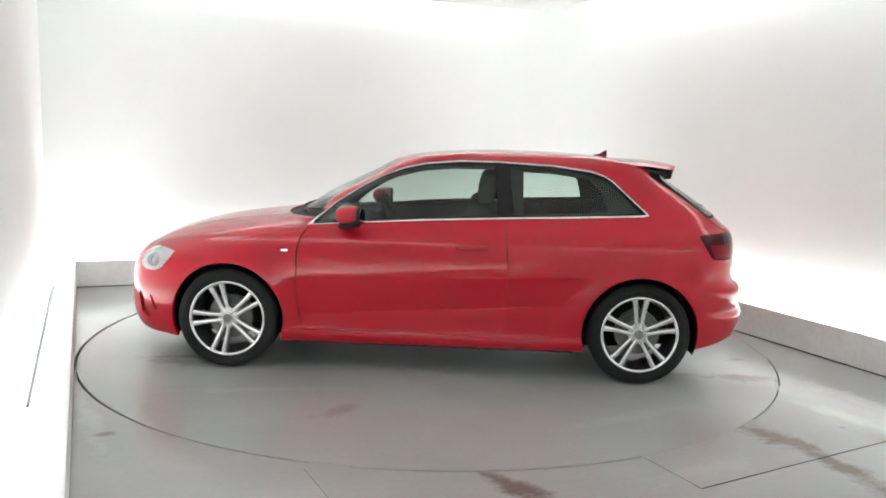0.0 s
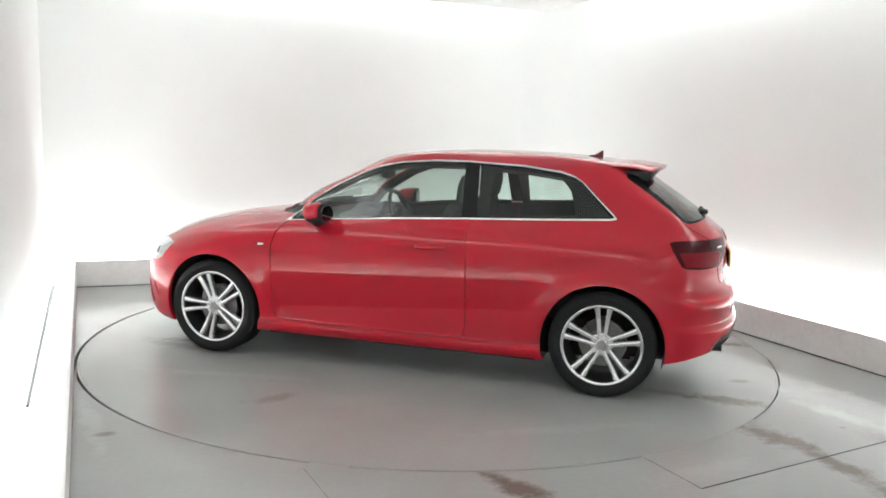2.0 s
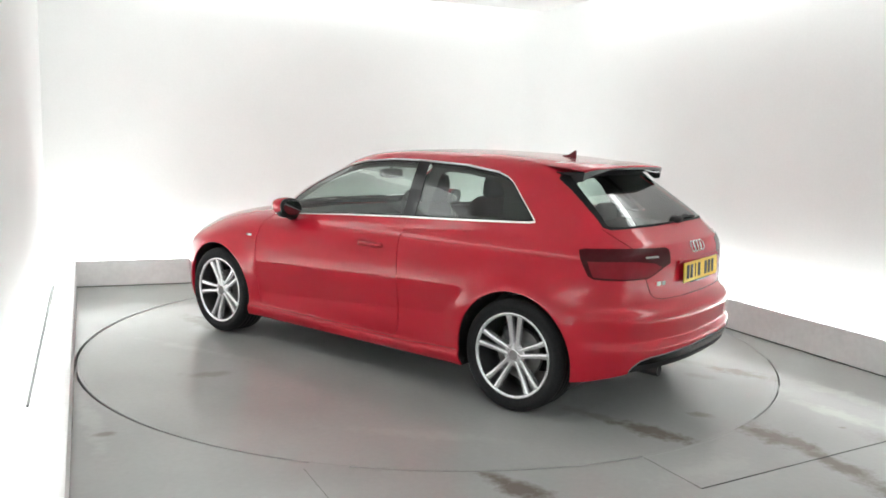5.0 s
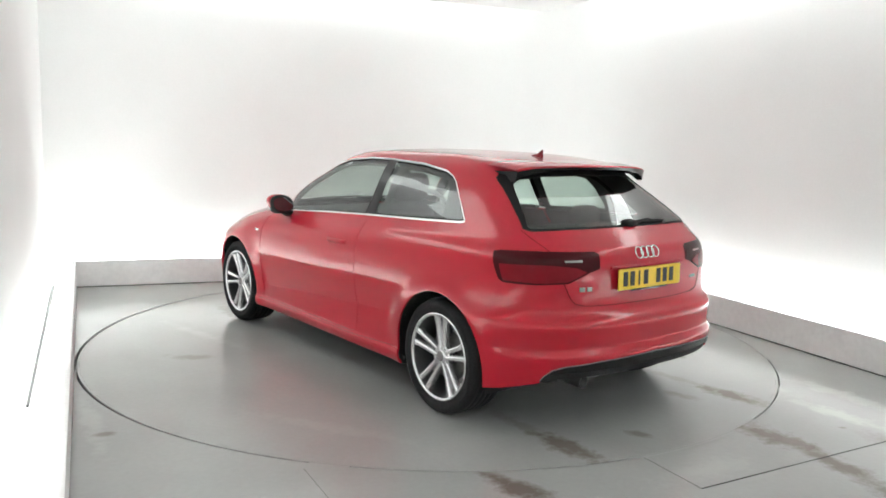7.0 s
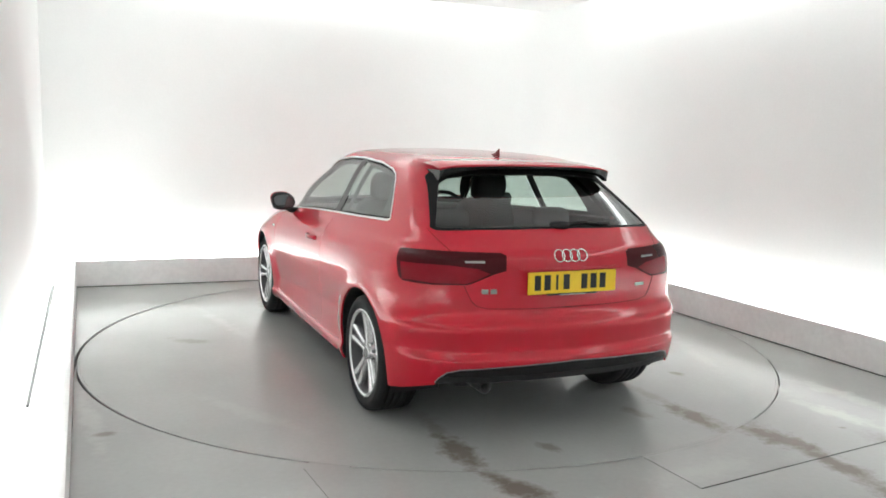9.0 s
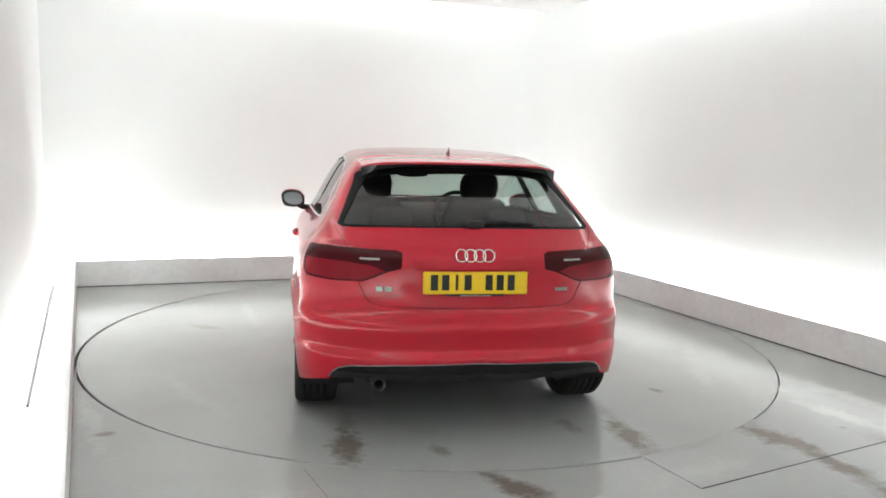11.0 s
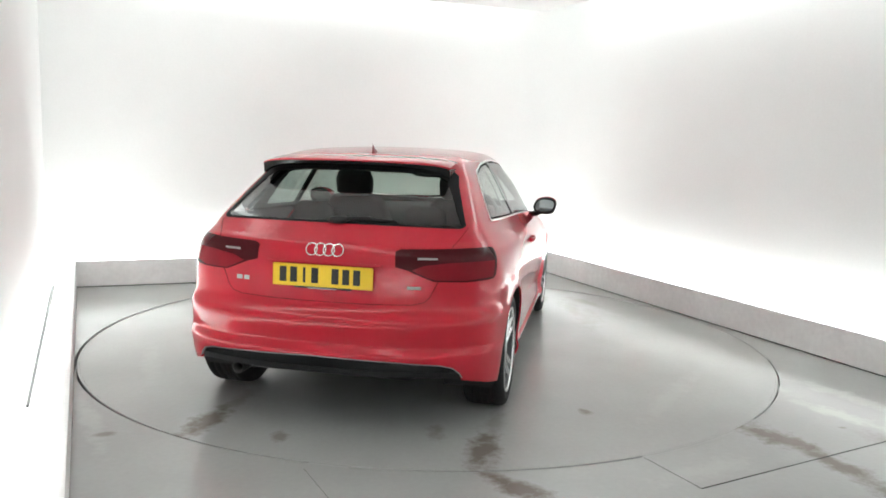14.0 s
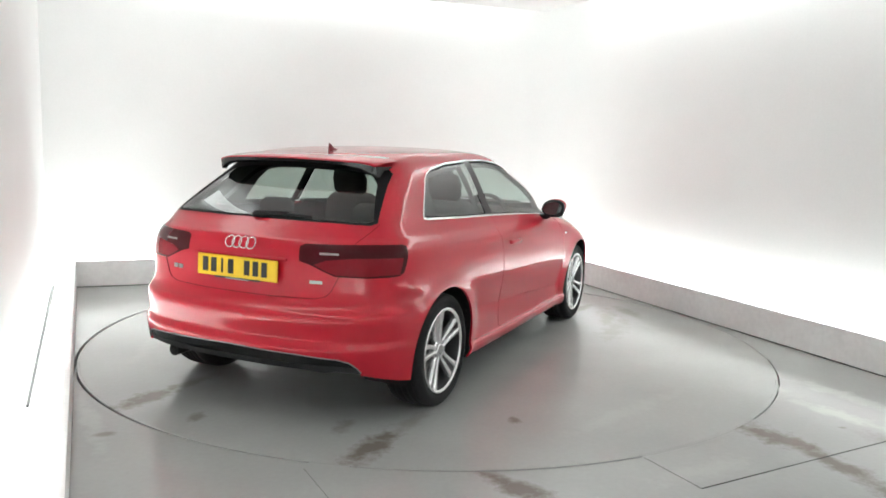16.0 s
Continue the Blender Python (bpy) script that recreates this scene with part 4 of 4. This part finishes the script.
def skin_at_rear(y, z):
    return Vector(skin(s_of_y(np.array([abs(y)]), np.array([z])), np.array([z]))[0]) * 1.0


# door mirrors
def mirror(side):
    def shell(rows):
        # egg-shaped sections, fuller near the door and drawn out at the far upper end
        return loft([[(x, side * (y + 0.22 * (z - cz)), z - 0.10 * (y - cy)  * (z < cz)) for y, z in oval(cy, cz, ry, rz, power=2.3)] for x, cy, cz, ry, rz in rows])
    m = part("mirror", shell(((0.605, 0.885, 1.001, 0.028, 0.018), (0.596, 0.890, 1.004, 0.055, 0.038), (0.574, 0.896, 1.006, 0.073, 0.050), (0.54, 0.902, 1.008, 0.082, 0.057), (0.50, 0.906, 1.008, 0.085, 0.060), (0.462, 0.907, 1.008, 0.083, 0.058))), PAINT, car,
             "door mirror with red cap and black base", smooth=True)
    part("mirror_base", shell(((0.58, 0.888, 0.970, 0.045, 0.030), (0.55, 0.892, 0.972, 0.064, 0.038), (0.50, 0.900, 0.974, 0.080, 0.042), (0.462, 0.904, 0.978, 0.082, 0.042))), PLASTIC, m, "black lower mirror housing", smooth=True)
    part("mirror_rim", shell(((0.468, 0.907, 1.001, 0.086, 0.065), (0.455, 0.907, 1.001, 0.0865, 0.0655), (0.449, 0.907, 1.001, 0.078, 0.057))), PLASTIC, m, "black mirror rim", smooth=True)
    foot = [[(x, side * y, z) for x, z in oval(cx, cz, rx, rz, 16)] for y, cx, cz, rx, rz in ((0.765, 0.575, 0.925, 0.050, 0.020), (0.80, 0.56, 0.925, 0.042, 0.020), (0.84, 0.54, 0.932, 0.034, 0.024), (0.885, 0.53, 0.955, 0.032, 0.02))]
    part("mirror_foot", loft(foot), PLASTIC, m, smooth=True)
    # the glass is turned a little outward
    glass = [[(x + 0.11 * (y - 0.907), side * (y + 0.22 * (z - 1.001)), z) for y, z in oval(0.907, 1.001, ry, rz, power=2.3)] for x, ry, rz in ((0.445, 0.071, 0.050), (0.440, 0.069, 0.048))]
    part("mirror_glass", loft(glass), MIRROR, m)


for side in (1, -1):
    mirror(side)

# door handles in their cups
for side in (1, -1):
    pts = []
    for k in range(13):
        x = -0.335 + 0.2 * k / 12
        z = 0.828 - 0.012 * (x + 0.235)
        y = float(half_width(x, z))
        pts.append((x, side * (y + 0.004 + 0.022 * math.sin(math.pi * k / 12) ** 0.5), z))
    rows = [[(x, y + side * dy, z + dz) for dy, dz in ((0.008, 0), (0.005, 0.012), (-0.005, 0.014), (-0.009, 0), (-0.005, -0.014), (0.005, -0.012))] for x, y, z in pts]
    h = part("door_handle", loft(rows), PAINT, doors[side], "red bar door handle", smooth=True)
    cup = loft([[(x, side * (float(half_width(x, z)) + d), z) for x, z in oval(-0.25, 0.826, 0.062 * k, 0.034 * k)] for k, d in ((1.0, 0.0015), (0.9, 0.002))])
    part("handle_cup", cup, PAINT, doors[side])
    b = part("wing_badge", box(0.935, side * (float(half_width(0.935, 0.772)) + 0.001), 0.772, 0.05, 0.004, 0.013, 0.0015), CHROME, car, "small chrome wing badge")
    part("badge_field", box(0.958, side * (float(half_width(0.958, 0.772)) + 0.002), 0.772, 0.016, 0.004, 0.012, 0.001), BLACK, b)

# roof spoiler over the rear window
def roof_z(x, y):
    """Height of the roof skin over a place of the plan."""
    lo, hi = 1.15, ROOF
    for _ in range(40):
        mid = (lo + hi) / 2
        if tail(mid) < x and float(half_width(x, mid)) > abs(y):
            lo = mid
        else:
            hi = mid
    return lo


def spoiler(top):
    bm = bmesh.new()
    rows = []
    for y in np.linspace(-0.53, 0.53, 41):
        e = abs(y) / 0.53
        root_x, tip_x = -1.28 + 0.01 * e, -1.585 + 0.05 * e ** 2 + 0.025 * e ** 10
        root_z = roof_z(root_x, y * 0.97) + 0.001
        tip_z = 1.363 - 0.014 * e ** 2 - 0.016 * e ** 12
        row = []
        for k in range(11):
            f = k / 10
            x = root_x + (tip_x - root_x) * f
            row.append((x, y, root_z + (tip_z - root_z) * f + 0.010 * math.sin(math.pi * f) * (1 - 0.5 * e ** 4)))
        drop = 0.020 + 0.036 * e ** 6
        if top:
            rows.append(row + [(tip_x + 0.002, y, tip_z - 0.005)])
        else:
            rows.append([(tip_x + 0.002, y, tip_z - 0.004), (tip_x + 0.010, y, tip_z - drop), (tip_x + 0.05, y, tip_z - drop - 0.004), (-1.47 + 0.05 * e ** 2, y, 1.330 - 0.022 * e ** 2), (root_x + 0.03, y, root_z - 0.03)])
    vr = [[bm.verts.new(p) for p in r] for r in rows]
    for a, b in zip(vr[:-1], vr[1:]):
        for k in range(len(a) - 1):
            bm.faces.new((a[k], a[k + 1], b[k + 1], b[k]))
    if not top:
        for r in (vr[0], vr[-1]):
            bm.faces.new(r)
    bmesh.ops.recalc_face_normals(bm, faces=bm.faces)
    return bm


sp = part("roof_spoiler", spoiler(True), PAINT, hatch, "red roof spoiler with black underside", smooth=True)
part("spoiler_underside", spoiler(False), BLACK, sp, "gloss black spoiler underside")


# roof fin
rows = []
for x, z, w, h in ((-1.07, 1.400, 0.004, 0.004), (-1.09, 1.4, 0.012, 0.008), (-1.115, 1.4, 0.014, 0.015), (-1.138, 1.4, 0.012, 0.032), (-1.158, 1.4, 0.007, 0.046), (-1.166, 1.4, 0.005, 0.044)):
    base = roof_z(x, 0.01)
    rows.append([(x, -w, base - 0.004), (x, -w * 0.5, base + h * 0.45), (x, -w * 0.16, base + h), (x, w * 0.16, base + h), (x, w * 0.5, base + h * 0.45), (x, w, base - 0.004)])
part("roof_fin", loft(rows), FIN, car, "small red shark-fin aerial, darkened in colour as backlit", smooth=False)


# rear: emblem rings, lettering bars, number plate, wiper, exhaust
def stand(y, z, off=0.0):
    p = skin_at_rear(y, z)
    return Vector((p.x - off, y, z))


for k in range(4):
    c = -0.0675 + 0.045 * k
    pts = []
    for a in range(28):
        y, z = c + 0.029 * math.cos(2 * math.pi * a / 28), 0.929 + 0.029 * math.sin(2 * math.pi * a / 28)
        pts.append(tuple(stand(y, z, 0.004 + 0.001 * (k % 2))))
    part("emblem_ring", tube(pts, 0.0032, 8, True), CHROME, hatch, "chrome emblem ring", smooth=True)


def bar(name, y0, y1, z0, z1, mat, parent, off=0.002, thick=0.005, label=""):
    y, z = (y0 + y1) / 2, (z0 + z1) / 2
    p = stand(y, z, off)
    lean = (stand(y, z1 + 0.03).x - stand(y, z0 - 0.03).x) / (z1 - z0 + 0.06)
    yaw = (stand(y1, z).x - stand(y0, z).x) / max(y1 - y0, 1e-6)
    ob = part(name, box(0, 0, 0, thick, y1 - y0, z1 - z0, 0.0012, 1), mat, parent, label)
    ob.matrix_local = Matrix.Translation(p) @ Matrix.Rotation(math.atan(lean), 4, "Y") @ Matrix.Rotation(-math.atan(yaw), 4, "Z")
    return ob


for y0, y1 in ((0.449, 0.482), (0.407, 0.438)):
    bar("model_badge", y0, y1, 0.750, 0.772, BADGE, hatch, label="small chrome badge bar")
bar("engine_badge", -0.488, -0.42, 0.752, 0.768, BADGE, hatch, label="small chrome badge bar")

# number plate with plain bars
pz, px = 0.800, -2.006
plate = part("number_plate", box(0, 0, 0, 0.006, 0.52, 0.111, 0.003), YELLOW, hatch, "yellow rear number plate")
plate.matrix_local = pose(px, 0, pz, 0, 2.5, 0)
for k, w in enumerate((0.050, 0.050, 0.018, 0.050, 0, 0.050, 0.050, 0.050)):
    y = 0.205 - 0.0555 * k + (0.006 if k > 4 else 0)
    if w:
        part("plate_mark", box(-0.0042, y, 0.002, 0.002, w * 0.72, 0.076, 0.0005, 1), INK, plate, "plain dark bar on the plate")
part("plate_holder", box(0.004, 0, -0.010, 0.008, 0.30, 0.110, 0.003), PLASTIC, plate, "black plate holder")
part("plate_strip", box(-0.001, 0, -0.062, 0.004, 0.15, 0.006, 0.001), CLEAR_LENS, plate, "pale strip under the plate")
bar("handle_ledge", -0.30, 0.30, 0.858, 0.872, PAINT, hatch, off=0.001, thick=0.012, label="ledge above the number plate")

# rear wiper: foot, arm, blade
foot = stand(-0.02, 1.062, 0.004)
w = part("rear_wiper", loft([[(foot.x - d, foot.y + y * k, foot.z + 0.004 + z * k) for y, z in oval(0, 0, 0.05, 0.020, 16)] for d, k in ((-0.02, 1.1), (0.01, 1.0), (0.028, 0.7))]), PLASTIC, hatch, "black rear wiper", smooth=True)
arm = [tuple(stand(-0.02 - 0.17 * f, 1.070 + 0.012 * f, 0.022)) for f in np.linspace(0, 1, 9)]
part("wiper_arm", tube(arm, 0.009), PLASTIC, w)
blade = [tuple(stand(-0.04 - 0.29 * f, 1.068 + 0.006 * math.sin(math.pi * f), 0.010)) for f in np.linspace(0, 1, 12)]
part("wiper_blade", tube(blade, 0.008, 6), PLASTIC, w)
ex = part("exhaust", lathe([(0.026, -0.17), (0.032, -0.17), (0.034, -0.168), (0.034, 0.05), (0.026, 0.05)], 28, "x", True), DARK_STEEL, car, "dark round exhaust tailpipe", smooth=True)
ex.matrix_local = pose(-1.815, 0.46, 0.290)
# block added behind the axle to deepen the shade under the tail
part("rear_floor_shade", box(-1.66, 0, 0.335, 0.52, 1.10, 0.05, 0.01), PLASTIC, car, "dark underside block behind the rear axle, added to deepen the shade")
part("silencer", loft([[(-1.70 + x, y, 0.265 + z) for x, z in oval(0, 0.02, 0.12 * k, 0.06 * k, 20)] for y, k in ((-0.42, 0.9), (-0.38, 1.0), (0.48, 1.0), (0.52, 0.9))]), PLASTIC, car, smooth=True)

# front wipers resting on the cowl
for y0, y1 in ((0.52, -0.05), (-0.02, -0.5)):
    pts = []
    for f in np.linspace(0, 1, 8):
        y, z = y0 + (y1 - y0) * f, 0.985 + 0.012 * f
        x = float(skin(s_of_y(np.array([abs(y)]), np.array([z]), True), np.array([z]))[0][0])
        pts.append((x + 0.002, y, z + 0.004))
    part("front_wiper", tube(pts, 0.008, 6), PLASTIC, car)


# ---- cabin ----
def cushion(name, rings, mat, parent, label=""):
    return part(name, loft(rings), mat, parent, label, smooth=True)


def seat(cy):
    st = cushion("front_seat", [[(x, cy + y, z) for y, z in oval(0, zc, 0.25 * k, 0.085 * k, 20, 4)] for x, zc, k in ((0.42, 0.46, 0.85), (0.38, 0.48, 1.0), (0.10, 0.45, 1.0), (-0.12, 0.43, 0.95))], CLOTH, car, "dark grey cloth front seat")
    rows = []
    for f, wd, th in ((0.0, 0.24, 0.10), (0.2, 0.26, 0.11), (0.5, 0.265, 0.10), (0.8, 0.235, 0.085), (0.95, 0.20, 0.07), (1.0, 0.17, 0.045)):
        x, z = -0.10 - 0.20 * f, 0.44 + 0.63 * f
        rows.append([(x + a, cy + y, z + 0.3 * a) for a, y in oval(0, 0, th, wd, 20, 3.2)])
    cushion("seat_back", rows, CLOTH, st)
    rows = []
    for f, wd, th in ((0.0, 0.10, 0.04), (0.15, 0.128, 0.055), (0.6, 0.135, 0.058), (0.9, 0.115, 0.05), (1.0, 0.08, 0.03)):
        x, z = -0.315 - 0.03 * f, 1.075 + 0.185 * f
        rows.append([(x + a, cy + y, z) for a, y in oval(0, 0, th, wd, 18, 2.8)])
    cushion("headrest", rows, CLOTH, st)


for cy in (0.37, -0.37):
    seat(cy)
rear_seat = cushion("rear_seat", [[(x, y, z) for x, z in oval(-0.93, 0.50, 0.26, 0.10, 20, 4)] for y in (-0.62, -0.58, 0.58, 0.62)], CLOTH, car, "dark grey cloth rear bench")
cushion("seat_back", [[(-1.14 - 0.16 * (z - 0.5) + a, y, z) for a, z in oval(0, 0.74, 0.075, 0.25, 22, 3.4)] for y in (-0.60, -0.57, 0.57, 0.60)], CLOTH, rear_seat)
for cy in (0.34, -0.34):
    cushion("headrest", [[(-1.22 + a, cy + y, z) for a, y in oval(0, 0, th, wd, 18, 2.8)] for z, wd, th in ((0.985, 0.10, 0.04), (1.00, 0.125, 0.05), (1.07, 0.12, 0.05), (1.10, 0.08, 0.03))], CLOTH, rear_seat)
part("parcel_shelf", box(-1.48, 0, 0.985, 0.44, 1.14, 0.025, 0.008), TRIM, car, "dark parcel shelf")
dash_rows = [[(x, y, z) for x, z in oval(0.74 - 0.14 * abs(y), 0.84, 0.26, 0.115, 24, 3)] for y in np.linspace(-0.70, 0.70, 9)]
dash = cushion("dashboard", dash_rows, TRIM, car, "black dashboard")
part("binnacle", loft([[(x, y, z) for x, z in oval(0.55, 0.93, 0.10 * k, 0.05 * k, 16)] for y, k in ((-0.54, 0.6), (-0.50, 1.0), (-0.24, 1.0), (-0.20, 0.6))]), TRIM, dash, smooth=True)
part("centre_console", box(0.25, 0, 0.50, 0.9, 0.22, 0.30, 0.03), TRIM, car)
wheel_c = Matrix.Translation((0.40, -0.37, 0.90)) @ Matrix.Rotation(math.radians(-68), 4, "Y")
loop = [wheel_c @ Vector((0.182 * math.cos(2 * math.pi * k / 36), 0.182 * math.sin(2 * math.pi * k / 36), 0)) for k in range(36)]
sw = part("steering_wheel", tube(loop, 0.016, 10, True), PLASTIC, car, "black three-spoke steering wheel", smooth=True)
bm = box(0, 0, 0, 0.34, 0.04, 0.02, 0.006)
bmesh.ops.create_cone(bm, cap_ends=True, segments=20, radius1=0.06, radius2=0.05, depth=0.04)
hub = part("steering_hub", bm, TRIM, sw)
hub.matrix_local = wheel_c @ Matrix.Rotation(math.pi / 2, 4, "Z")
im = part("interior_mirror", loft([[(0.375 + d, y * k, 1.222 + (z) * k) for y, z in oval(0, 0, 0.12, 0.035, 20, 3)] for d, k in ((-0.018, 0.92), (-0.012, 1.0), (0.012, 0.96), (0.022, 0.7))]), PLASTIC, car, "black interior mirror", smooth=True)
part("mirror_stalk", tube([(0.375, 0, 1.235), (0.375, 0, 1.255), (0.365, 0, 1.27)], 0.014), PLASTIC, im)

# ---- what moves ----
OX, OY, YAW0, RATE = -0.0533, 0.1237, 177.38, -7.0645


def motions():
    car_rows, table_rows = [], []
    for k in range(17):
        turn = pose(0, 0, 0, 0, 0, YAW0 + RATE * k)
        car_rows.append((float(k), turn @ pose(OX, OY, 0.0)))
        table_rows.append((float(k), turn))
    walk(car, car_rows)
    walk(turntable, table_rows)


motions()
